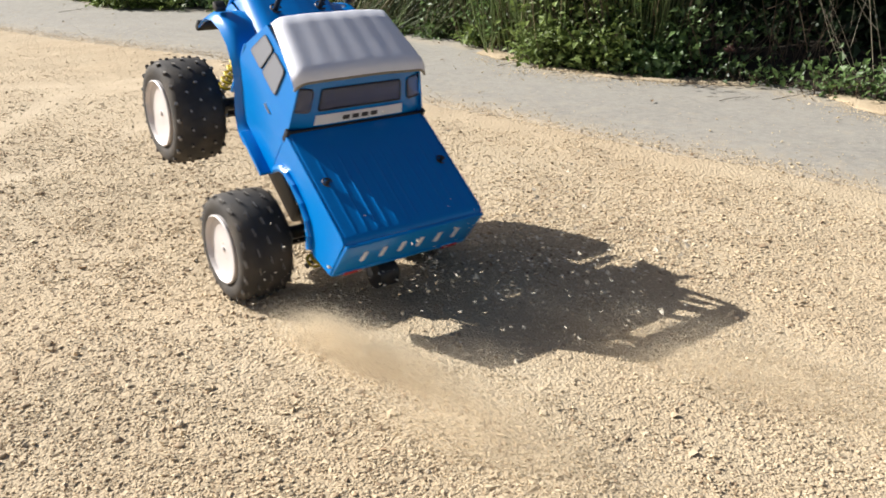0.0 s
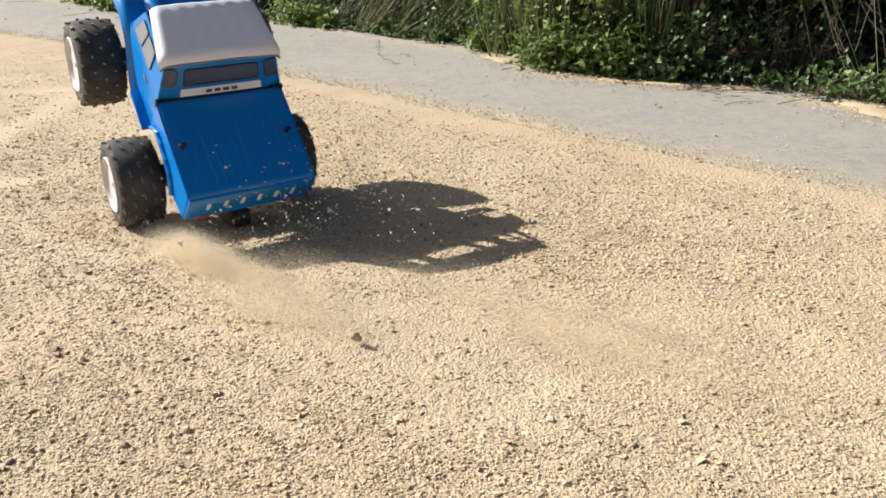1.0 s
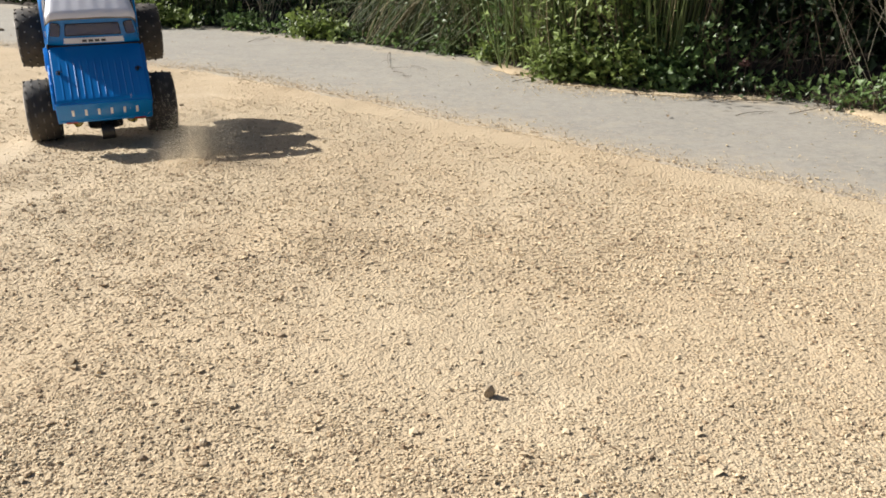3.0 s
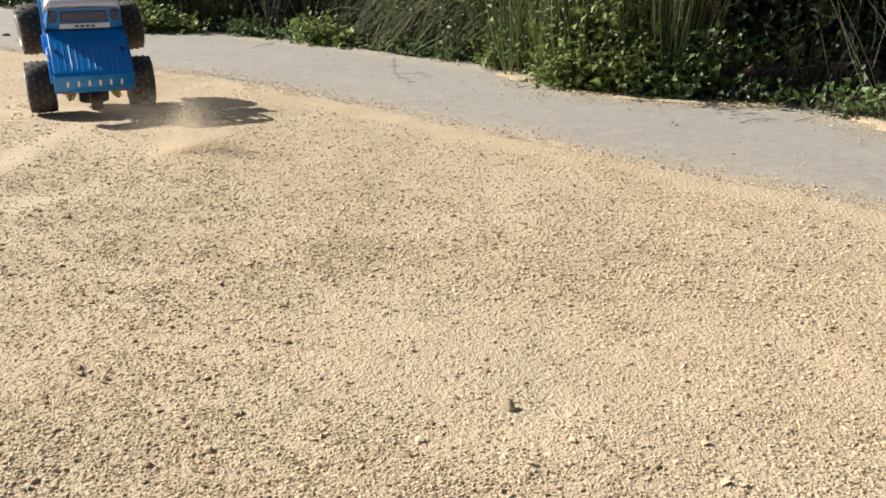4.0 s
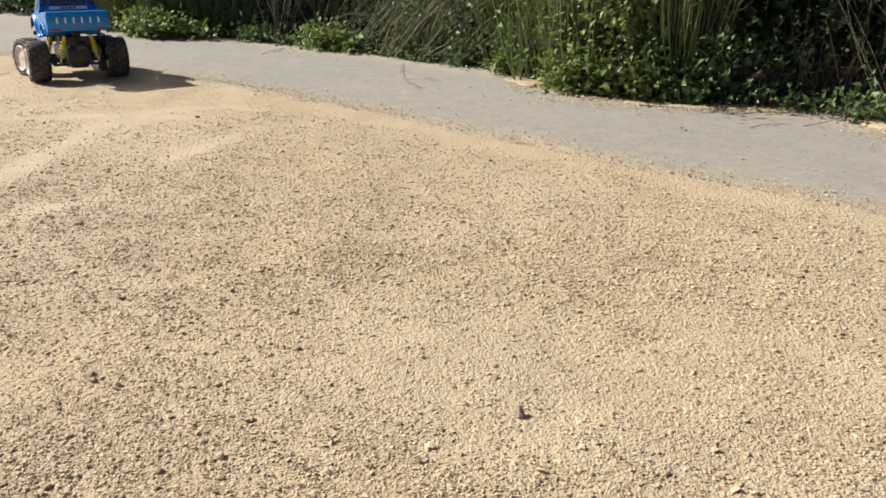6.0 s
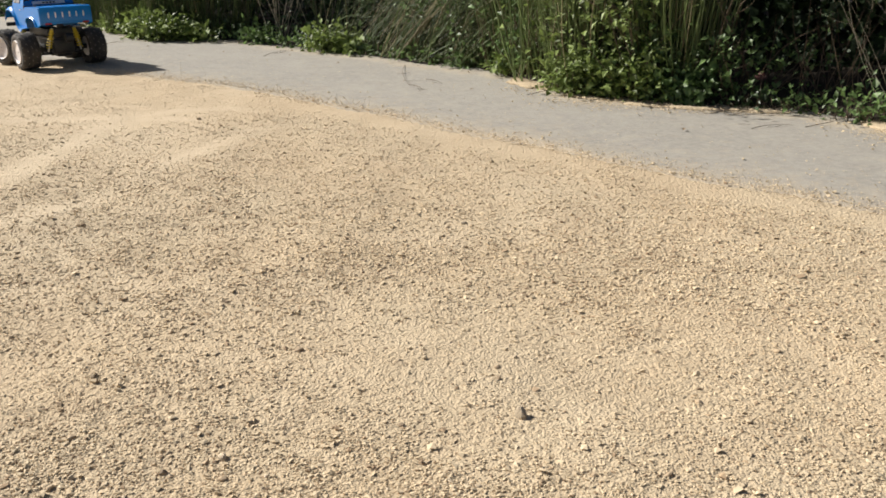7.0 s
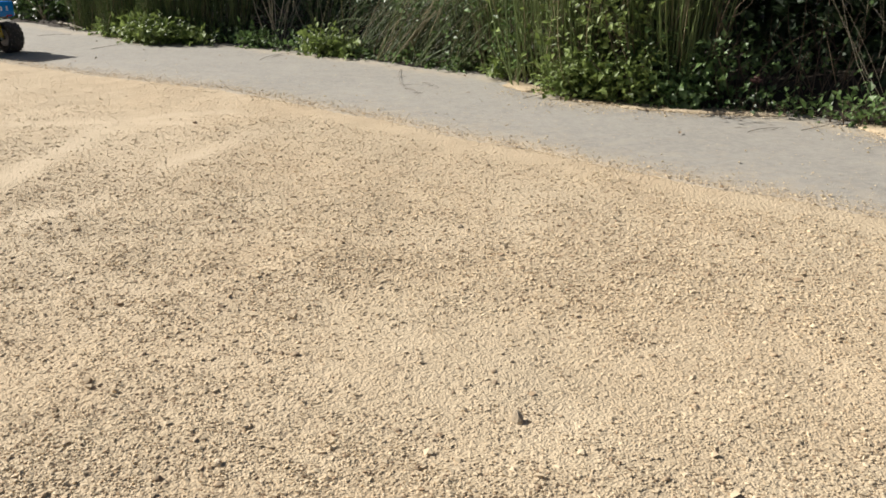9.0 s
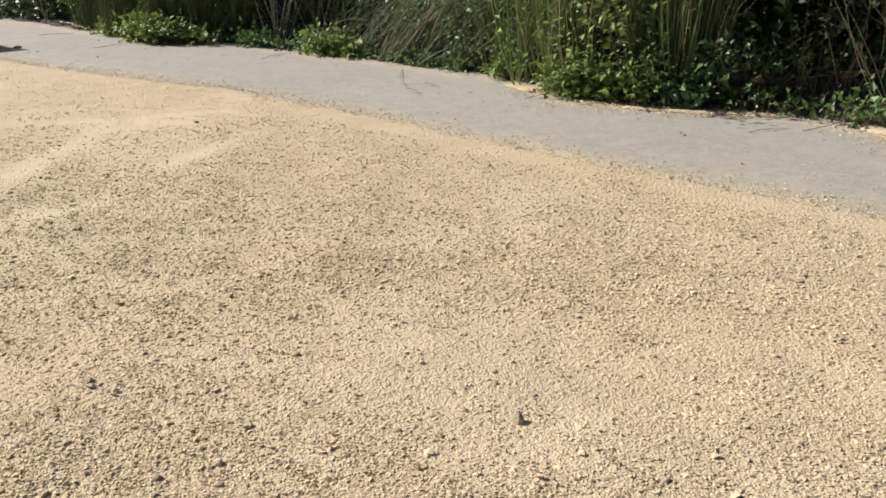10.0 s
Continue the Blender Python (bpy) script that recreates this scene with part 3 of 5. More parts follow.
def make_truck():
    truck = empty("toy_truck")
    tagged(truck, "bright blue radio-controlled pickup truck with white soft top", "toy truck")
    wheels = [make_wheel(truck, sx * AX, y, "white dished wheel with studded black tyre") for y in (0, BASE) for sx in (-1, 1)]

    # --- load bed ---
    z0, z1 = 0.0805, 0.131
    side = [(-0.095, z0), (-0.0655, 0.070), (-0.059, 0.0715), (-0.052, 0.083), (-0.041, 0.0925), (-0.026, 0.0975), (-0.006, 0.099), (0.010, 0.0975),
            (0.021, 0.092), (0.0275, 0.081), (0.033, 0.0665), (0.034, 0.1265), (0.026, 0.1275), (-0.086, z1), (-0.0925, z1 - 0.002)]
    for s in (-1, 1):
        panel = part("bed_side", bm_plate(side, s * 0.0760, s * 0.0780, 0.0005), m_blue, truck)
        part("arch_flare", bm_tube([(s * 0.0798, y, z + 0.001) for y, z in side[2:10]], 0.0032, 8), m_blue, panel, "rounded blue wheel arch flare")

    def deck(u, v):
        # pressed ribs run lengthwise; the rear edge rolls down
        x = -0.0762 + u * 0.1524
        y = 0.034 - v * 0.1275
        z = 0.1278 + (z1 - 0.1278) * min(1, v * 1.06)
        across = (x / 0.0112) % 1.0
        rib = max(0.0, 1 - abs(across - 0.5) / 0.10)
        rib = rib * rib * (3 - 2 * rib) if v > 0.30 and v < 0.93 and abs(x) < 0.066 else 0
        roll = max(0.0, v - 0.955) / 0.045
        edge = max(0, abs(u - 0.5) * 2 - 0.965) / 0.035
        bow = 0.0005 * math.sin(math.pi * u)
        return Vector((x, y, z + 0.0008 * rib + bow - 0.0026 * roll ** 2 - 0.0016 * edge ** 2))

    part("bed_cover", bm_sheet(deck, [i / 140 for i in range(141)], [0, 0.1, 0.2, 0.28, 0.31, 0.36, 0.5, 0.65, 0.8, 0.88, 0.92, 0.94, 0.955, 0.97, 0.985, 1.0]),
                 m_blue, truck, "blue pressed load bed cover with lengthwise ribs")
    gate = part("tailgate", bm_box((-0.0772, -0.0975, z0), (0.0772, -0.0935, z1 - 0.0015), 0.0012), m_blue, truck, "blue tailgate panel")
    part("gate_lip", bm_box((-0.074, -0.0984, z0 + 0.0015), (0.074, -0.0965, z0 + 0.0065), 0.0006), m_blue, gate)
    # six plain white bars where the maker's word stands
    for k in range(6):
        x = -0.0520 + k * 0.0208
        part("lettering_bar", bm_box((x - 0.0021, -0.09835, 0.1000), (x + 0.0021, -0.0972, 0.1155), 0.0002, 1), m_label, gate, "plain white lettering bar")
    for s in (-1, 1):
        part("tail_lamp", bm_box((s * 0.056 - 0.0095, -0.0995, 0.0800), (s * 0.056 + 0.0095, -0.0965, 0.0852), 0.0012), m_red, truck, "small red tail lamp")
        pin = part("body_pin", bm_rod((s * 0.0643, -0.0280, 0.118), (s * 0.0643, -0.0280, 0.1345), 0.0021), m_black, truck, "black body mounting pin and clip")
        part("clip", bm_tube([(s * 0.0643 + 0.0045 * math.cos(a), -0.0280 + 0.0045 * math.sin(a), 0.1315) for a in [i * 0.6 for i in range(9)]], 0.0008, 6), m_black, pin)

    # --- cab ---
    zb, zw, zt = 0.0655, 0.134, 0.171     # sill, waist, eaves
    def cab_w(z):
        return 0.0755 if z <= zw else 0.0755 - (z - zw) / (zt - zw) * 0.0085
    def back_y(z):
        return 0.0355 if z <= zw else 0.0355 + (z - zw) / (zt - zw) * 0.019
    def front_y(z):
        return 0.140 if z <= zw else 0.140 - (z - zw) / (zt - zw) * 0.012

    # side walls with two window openings each
    for s in (-1, 1):
        zs = [0.0655, 0.08, 0.10, 0.12, 0.134, 0.1385, 0.164, 0.171]
        us = [0, 0.02, 0.19, 0.33, 0.55, 0.62, 0.66, 0.90, 1.0]
        def wall(u, v, s=s):
            z = v
            y = back_y(z) + (front_y(z) - back_y(z)) * u
            if z < 0.09 and u > 0.62:
                y = min(y, 0.104 + (z - 0.0655) * 1.3)
            bulge = 0.0016 * math.sin(math.pi * min(1, max(0, (z - zb) / (zw - zb))))
            return Vector((s * (cab_w(z) + bulge), y, z))
        w = part("cab_side", bm_sheet(wall, us, zs, {(3, 5), (4, 5), (6, 5)}), m_blue, truck)
        q = lambda u, z: wall(u, z) + Vector((s * 0.0008, 0, 0))
        window(truck, w, [q(0.33, 0.1385), q(0.62, 0.1385), q(0.62, 0.164), q(0.33, 0.164)], 0.003, glass=m_glass_side)
        window(truck, w, [q(0.66, 0.1385), q(0.90, 0.1385), q(0.90, 0.164), q(0.66, 0.164)], 0.003, "quarter_light", m_glass_side)
        # door handle
        hp = wall(0.36, 0.118)
        part("door_handle", bm_box(hp + Vector((-0.0014 if s > 0 else -0.0016, -0.006, -0.0012)), hp + Vector((0.0016 if s > 0 else 0.0014, 0.006, 0.0012)), 0.0006), m_steel, w, "small bright door handle")
    # rear wall with one wide window; rounded corner lights painted as panes
    zs = [0.0655, 0.09, 0.12, 0.134, 0.1462, 0.1645, 0.171]
    us = [-1, -0.99, -0.975, -0.755, -0.63, -0.3, 0, 0.3, 0.63, 0.755, 0.975, 0.99, 1]
    def rear(u, v):
        return Vector((u * cab_w(v), back_y(v) + 0.004 * max(0, abs(u) - 0.55) ** 2 * 6 - 0.0005, v))
    holes = {(i, 4) for i in (4, 5, 6, 7)} | {(2, 4), (9, 4)}
    w = part("cab_back", bm_sheet(rear, us, zs, holes), m_blue, truck)
    q = lambda u, z: rear(u, z) + Vector((0, -0.0010, 0))
    window(truck, w, [q(-0.63, 0.1462), q(0.63, 0.1462), q(0.63, 0.1645), q(-0.63, 0.1645)], 0.002, "rear_window")
    for s in (-1, 1):
        window(truck, w, [q(s * 0.755, 0.1450), q(s * 0.98, 0.1450), q(s * 0.98, 0.1645), q(s * 0.755, 0.1645)], 0.004, "corner_window")
    # white strip with plain bars under the rear window
    strip = part("name_strip", bm_sheet(lambda u, v: rear(u, v) + Vector((0, -0.0014, 0)), [-0.66 + i * 0.132 for i in range(11)], [0.1338, 0.1425], (), 0.0005), m_label, w, "white strip with dark lettering bars")
    for k in range(4):
        u = -0.21 + k * 0.14
        part("lettering_bar", bm_sheet(lambda a, b: rear(a, b) + Vector((0, -0.0021, 0)), [u - 0.05, u + 0.05], [0.1362, 0.1400], (), 0.0003), m_ink, strip)
    # solid black block stands in for the dark slot between cab and bed
    part("cab_gap", bm_box((-0.0765, 0.0325, 0.112), (0.0765, 0.0352, 0.1300), 0.0008), m_trim, truck, "black block filling the slot between cab and bed")
    for s in (-1, 1):
        part("gap_corner", bm_box((s * 0.0765 - 0.0018, 0.031, 0.118), (s * 0.0765 + 0.0018, 0.0365, 0.1325), 0.0008), m_trim, truck)
    # windscreen frame
    zs = [0.134, 0.1395, 0.164, 0.171]
    w = part("windscreen_frame", bm_sheet(lambda u, v: Vector((u * cab_w(v), front_y(v), v)), [-1, -0.9, -0.45, 0, 0.45, 0.9, 1], zs, {(1, 1), (2, 1), (3, 1), (4, 1)}), m_blue, truck)
    q = lambda u, z: Vector((u * cab_w(z), front_y(z) + 0.001, z))
    window(truck, w, [q(-0.9, 0.1395), q(0.9, 0.1395), q(0.9, 0.164), q(-0.9, 0.164)], 0.002, "windscreen")
    part("scuttle", bm_box((-0.0765, 0.138, 0.066), (0.0765, 0.1415, 0.1345), 0.001), m_blue, truck)
    # interior: floor, seat
    part("cab_floor", bm_box((-0.07, 0.04, 0.086), (0.07, 0.137, 0.090), 0.001), m_black, truck)
    part("seat", bm_box((-0.058, 0.052, 0.091), (0.058, 0.082, 0.112), 0.004), m_seat, truck, "maroon bench seat")
    part("seat_back", bm_box((-0.058, 0.047, 0.108), (0.058, 0.057, 0.149), 0.004), m_seat, truck)

    # --- soft top ---
    def roof(u, v):
        # u across -1..1, v rear 0 .. front 1; rounded eaves, faint lengthwise folds
        y = 0.051 + v * 0.080
        half = 0.0745 - 0.012 * v
        e = max(0.0, abs(u) - 0.84) / 0.16
        b = max(0.0, 0.14 - v) / 0.14
        f = max(0.0, v - 0.93) / 0.07
        z = 0.1812 + 0.0025 * (1 - u * u) - 0.0075 * e ** 2.4 - 0.0062 * b ** 2.0 - 0.008 * f ** 2
        z += 0.00018 * math.sin(u * 21) * (1 - e) * min(1, 4 * v) + 0.0003 * math.sin(u * 7 + v * 5)
        return Vector((u * half * (1 - 0.03 * b * b), y, z))
    nu = [-1 + i / 24 for i in range(49)]
    part("soft_top", bm_sheet(roof, nu, [0, 0.03, 0.07, 0.12, 0.18, 0.24, 0.35, 0.5, 0.65, 0.8, 0.93, 0.965, 1.0], (), 0.0022), m_white, truck, "glossy white padded soft top")
    part("roof_piping", bm_tube([roof(u, 0) + Vector((0, 0, -0.001)) for u in nu], 0.0014, 6), m_stem, truck, "worn cream piping along the top's rear edge")
    part("roof_liner", bm_box((-0.064, 0.056, 0.1695), (0.064, 0.126, 0.1715), 0.0005), m_trim, truck)

    # --- bonnet, grille, wings ---
    def bonnet(u, v):
        y = 0.138 + v * 0.086
        half = 0.0625 - 0.010 * v
        e = max(0.0, abs(u) - 0.62) / 0.38
        f = max(0.0, v - 0.9) / 0.1
        z = 0.1355 - 0.006 * v - 0.030 * e ** 2.4 - 0.006 * f ** 2 + 0.0018 * max(0, 1 - abs(u) / 0.35) ** 0.5
        return Vector((u * half * (1 + 0.05 * e), y, z))
    part("bonnet", bm_sheet(bonnet, [-1 + i / 18 for i in range(37)], [0, 0.12, 0.3, 0.5, 0.7, 0.85, 0.9, 0.95, 1.0]), m_blue, truck, "blue rounded bonnet")
    grille = part("grille_panel", bm_box((-0.053, 0.2205, 0.074), (0.053, 0.2255, 0.1225), 0.002), m_blue, truck)
    part("grille_mesh", bm_box((-0.030, 0.2245, 0.088), (0.030, 0.2268, 0.110), 0.0008), m_trim, grille)
    for s in (-1, 1):
        part("headlamp", bm_rod((s * 0.040, 0.2250, 0.099), (s * 0.040, 0.2285, 0.099), 0.0085, 0.0075, 20), m_label, grille, "round clear headlamp")
        arc = [(0.082, 0.0625), (0.098, 0.064), (0.110, 0.073), (0.120, 0.088), (0.130, 0.104), (0.143, 0.1165), (0.160, 0.1235), (0.178, 0.1245), (0.196, 0.120), (0.209, 0.110), (0.217, 0.097), (0.219, 0.088)]
        def wing(u, v, s=s, arc=arc):
            k = min(int(v), len(arc) - 2)
            t = v - k
            y = arc[k][0] * (1 - t) + arc[k + 1][0] * t
            z = arc[k][1] * (1 - t) + arc[k + 1][1] * t
            x = 0.046 + u * 0.037
            drop = 0.010 * max(0, u - 0.72) ** 2 / 0.0784
            return Vector((s * x, y, z - drop))
        part("front_wing", bm_sheet(wing, [0, 0.3, 0.6, 0.72, 0.8, 0.87, 0.93, 1.0], [i * 0.5 for i in range(23)]), m_blue, truck, "blue flared front wing")
        side_pts = [(0.082, 0.0625), (0.110, 0.073), (0.130, 0.104), (0.160, 0.1235), (0.196, 0.120), (0.219, 0.09), (0.219, 0.112), (0.15, 0.128), (0.138, 0.125), (0.138, 0.07), (0.09, 0.0655)]
        part("inner_wing", bm_plate(side_pts, s * 0.0505, s * 0.0525), m_blue, truck)
        # sill step
        part("side_step", bm_box((s * 0.079 - 0.008, 0.036, 0.0615), (s * 0.079 + 0.008, 0.090, 0.0655), 0.0012), m_blue, truck)
        post = part("bonnet_post", bm_rod((s * 0.0255, 0.181, 0.120), (s * 0.0255, 0.181, 0.158), 0.0028), m_black, truck, "black bonnet post with clip")
        part("clip", bm_tube([(s * 0.0255 + 0.0055 * math.cos(a), 0.181 + 0.0055 * math.sin(a), 0.1365) for a in [i * 0.6 for i in range(10)]], 0.0010, 6), m_black, post)
        part("indicator", bm_box((s * 0.075 - 0.006, 0.197, 0.119), (s * 0.075 + 0.006, 0.207, 0.1265), 0.002), m_black, truck)
    bumper = part("front_bumper", bm_box((-0.078, 0.229, 0.060), (0.078, 0.236, 0.072), 0.0025), m_black, truck, "black plastic front bumper")
    for s in (-1, 1):
        part("bumper_arm", bm_box((s * 0.03 - 0.004, 0.19, 0.060), (s * 0.03 + 0.004, 0.230, 0.068), 0.001), m_black, bumper)

    # --- chassis and running gear ---
    chassis = part("chassis_tub", bm_box((-0.031, -0.045, -0.012), (0.031, 0.215, 0.034), 0.006), m_black, truck, "black moulded chassis tub")
    part("battery_bay", bm_box((-0.038, 0.02, -0.018), (0.038, 0.15, 0.012), 0.004), m_black, chassis)
    part("top_deck", bm_box((-0.026, 0.0, 0.034), (0.026, 0.19, 0.060), 0.004), m_black, chassis)
    gear = part("gearbox", bm_box((-0.024, -0.040, -0.022), (0.024, 0.034, 0.044), 0.007), m_black, truck, "black gearbox housing")
    part("motor", bm_rod((-0.020, 0.052, 0.030), (0.046, 0.052, 0.030), 0.018, seg=26), m_black, gear)
    part("gear_cover", bm_rod((-0.029, 0.0, 0.005), (-0.023, 0.0, 0.005), 0.026, seg=26), m_black, gear)
    part("wheelie_roller", bm_rod((-0.010, -0.088, 0.038), (0.012, -0.088, 0.038), 0.014, seg=20), m_black, truck, "black anti-tip roller under the tail")
    part("roller_arm", bm_box((-0.006, -0.088, 0.034), (0.008, -0.03, 0.044), 0.002), m_black, truck)
    for y in (0, BASE):
        axle = part("axle", bm_rod((-AX + 0.006, y, 0), (AX - 0.006, y, 0), 0.0072), m_black, truck)
        part("axle_shaft", bm_rod((-AX - 0.012, y, 0), (AX + 0.012, y, 0), 0.003), m_steel, axle)
        for s in (-1, 1):
            part("hub_carrier", bm_box((s * 0.062 - 0.007, y - 0.012, -0.012), (s * 0.062 + 0.007, y + 0.012, 0.012), 0.003), m_black, axle)
            part("lower_arm", bm_box((s * 0.045 - 0.020, y - 0.006, -0.017), (s * 0.045 + 0.020, y + 0.006, -0.011), 0.002), m_black, axle)
            out = -0.052 if y == 0 else 0.026
            make_shock(truck, (s * 0.033, y + out, 0.066), (s * 0.050, y + out * 0.75, -0.004))
        o = -0.045 if y == 0 else 0.028
        part("shock_tower", bm_box((-0.047, y + o - 0.003, 0.040), (0.047, y + o + 0.003, 0.064), 0.002), m_black, truck, "black shock tower")
    part("body_mount", bm_box((-0.068, -0.034, 0.096), (0.068, -0.026, 0.118), 0.002), m_black, truck)
    part("body_mount", bm_box((-0.010, -0.034, 0.040), (0.010, -0.026, 0.097), 0.002), m_black, truck)
    part("body_mount", bm_box((-0.032, 0.176, 0.055), (0.032, 0.186, 0.121), 0.002), m_black, truck)
    return truck, wheels


toy, toy_wheels = make_truck()


# ---- plants beside the path ----
def edge(x, back):
    """A place the given distance behind the planted edge."""
    return np.array([x, float(along(FAR, x)) + 1.25 * back, 0.0])


def leaf_mesh(name, at, out, length, width, mat, r, droop=0.25):
    """Folded pointed leaves: five corners and four faces each. at: places, out: directions."""
    n = len(at)
    d = out / np.linalg.norm(out, axis=1)[:, None]
    up = r.normal(size=(n, 3)) * 0.55 + np.array([-0.35, -0.25, 1.0])
    side = np.cross(d, up)
    side /= np.linalg.norm(side, axis=1)[:, None] + 1e-9
    nrm = np.cross(side, d)
    grow = np.clip(np.exp(r.normal(-0.05, 0.36, n)), 0.4, 1.5)
    L = (length * grow)[:, None]
    Wd = (width * grow * r.uniform(0.75, 1.15, n))[:, None]
    base, tip = at, at + d * L - nrm * L * droop
    mid = at + d * L * 0.5 - nrm * Wd * 0.12
    a = at + d * L * 0.42 + side * Wd * 0.5 + nrm * Wd * 0.12
    b = at + d * L * 0.42 - side * Wd * 0.5 + nrm * Wd * 0.12
    v = np.stack([base, a, tip, b, mid], 1).reshape(-1, 3)
    f = (np.array([(0, 1, 4), (1, 2, 4), (2, 3, 4), (3, 0, 4)])[None] + (np.arange(n) * 5)[:, None, None]).reshape(-1, 3)
    return fast_mesh(name, v, f, mat)


def stalk_mesh(name, base, tip, bend, radius, mat, seg=6, sides=4, taper=0.25):
    """Curved tapering stalks from base to tip; bend: sideways offset of the middle."""
    n = len(base)
    t = np.linspace(0, 1, seg + 1)[None, :, None]
    axis = base[:, None] * (1 - t) + tip[:, None] * t + bend[:, None] * (4 * t * (1 - t))
    d = np.gradient(axis, axis=1)
    d /= np.linalg.norm(d, axis=2)[..., None] + 1e-9
    u = np.cross(d, np.array([0.31, 0.87, 0.2]))
    u /= np.linalg.norm(u, axis=2)[..., None] + 1e-9
    w = np.cross(d, u)
    rad = radius[:, None, None] * (1 - (1 - taper) * t)
    rings = [axis + rad * (u * math.cos(2 * math.pi * k / sides) + w * math.sin(2 * math.pi * k / sides)) for k in range(sides)]
    v = np.stack(rings, 2).reshape(-1, 3)
    f = []
    for s in range(seg):
        for k in range(sides):
            f.append((s * sides + k, s * sides + (k + 1) % sides, (s + 1) * sides + (k + 1) % sides, (s + 1) * sides + k))
    f = (np.array(f)[None] + (np.arange(n) * (seg + 1) * sides)[:, None, None]).reshape(-1, 4)
    return fast_mesh(name, v, f, mat, True)


def leafy_bush(name, label, x, back, size, n, leaf, mat, seed, shoots=26, group=""):
    """A bush of many arching shoots with leaves along them. size: half width, half depth, height."""
    r = np.random.default_rng(seed)
    root = empty(name, Matrix.Translation(edge(x, back)))
    tagged(root, label, "plant", group)
    w, dep, h = size
    slope = -0.85 if x < 0.3 else -0.6
    bx = r.uniform(-w, w, shoots)
    base = np.stack([bx, bx * slope + r.uniform(-dep, dep, shoots), np.full(shoots, -0.008)], -1)
    ln = h * r.uniform(0.45, 1.2, shoots)
    way = r.normal(size=(shoots, 3)) * np.array([0.5, 0.42, 0.2]) + np.array([0.0, -0.22, 0.95])
    way[:, 2] = np.abs(way[:, 2]) + 0.15
    way /= np.linalg.norm(way, axis=1)[:, None]
    tip = base + way * ln[:, None]
    bend = r.normal(size=(shoots, 3)) * 0.10 * h + np.array([0, 0, 0.05 * h])
    child("stem_spray", stalk_mesh("stem_spray", base, tip, bend, r.uniform(0.0009, 0.0018, shoots), m_twig, 6, 4), root, kind="stuff")
    pick = r.integers(0, shoots, n)
    # leaves stand in whorls at nodes along each shoot
    nodes = np.clip((ln / 0.028).astype(int), 3, 14)[pick]
    t = ((np.floor(r.uniform(0, 1, n) ** 0.75 * nodes) + 0.8 + r.normal(0, 0.12, n)) / nodes)[:, None]
    at = base[pick] * (1 - t) + tip[pick] * t + bend[pick] * (4 * t * (1 - t))
    d = r.normal(size=(n, 3))
    d /= np.linalg.norm(d, axis=1)[:, None]
    at = at + d * (leaf * r.uniform(0.15, 1.1, n))[:, None] + r.normal(size=(n, 3)) * leaf
    ok = at[:, 2] > 0.004
    at, d = at[ok], d[ok]
    out = d + way[pick][ok] * 0.5 + np.array([-0.1, -0.3, 0.05])
    child("foliage", leaf_mesh("foliage", at, out, leaf, leaf * 0.66, mat, r), root, kind="stuff")
    if x > 0.2 and mat is not m_leaf_shade:
        add_leaves(root, size, int((10 + 150 * w + 60 * h) * (2.0 if 0.4 < x < 0.66 else 1.1 if x < 0.75 else 0.35)), 0.025 if x < 0.65 else 0.018, mat, r, slope)
    elif -1.4 < x < -0.3 and mat is m_leaf_pale:
        add_leaves(root, size, 16, 0.034, mat, r, slope)
    return root


LOBES = ((0, 0), (0.16, 0.22), (0.10, 0.46), (0.38, 0.40), (0.52, 0.22), (0.70, 0.30), (1.0, 0.0), (0.70, -0.30), (0.52, -0.22), (0.38, -0.40), (0.10, -0.46), (0.16, -0.22))


@functools.lru_cache(None)
def lobed_leaf(mat, variant):
    """One lobed leaf, one unit long, folded along its midrib and drooping at the tip."""
    r = np.random.default_rng(900 + variant)
    v = [(0.45, 0, 0.0)]
    for x, y in LOBES:
        v.append((x + r.normal(0, 0.03), y * r.uniform(0.8, 1.2), 0.30 * abs(y) - 0.28 * x * x + r.normal(0, 0.02)))
    f = [(0, k + 1, (k + 1) % 12 + 1) for k in range(12)]
    return fast_mesh("leaf", v, f, mat)


def add_leaves(root, size, n, length, mat, r, slope):
    """Large single leaves on the sunny outside of a bush."""
    w, dep, h = size
    for k in range(n):
        x = r.uniform(-w, w) * 1.1
        z = 0.01 + h * r.uniform(0.05, 0.85)
        y = x * slope - dep * r.uniform(0.5, 1.6) - 0.012
        ob = child("leaf", lobed_leaf(mat, k % 6), root)
        ob.matrix_local = (Matrix.Translation((x, y, z)) @ Matrix.Rotation(r.uniform(-math.pi, 0.3), 4, "Z") @ Matrix.Rotation(r.normal(-0.1, 0.5), 4, "X")
                           @ Matrix.Rotation(r.normal(0.15, 0.45), 4, "Y") @ Matrix.Scale(length * r.uniform(0.65, 1.25), 4))


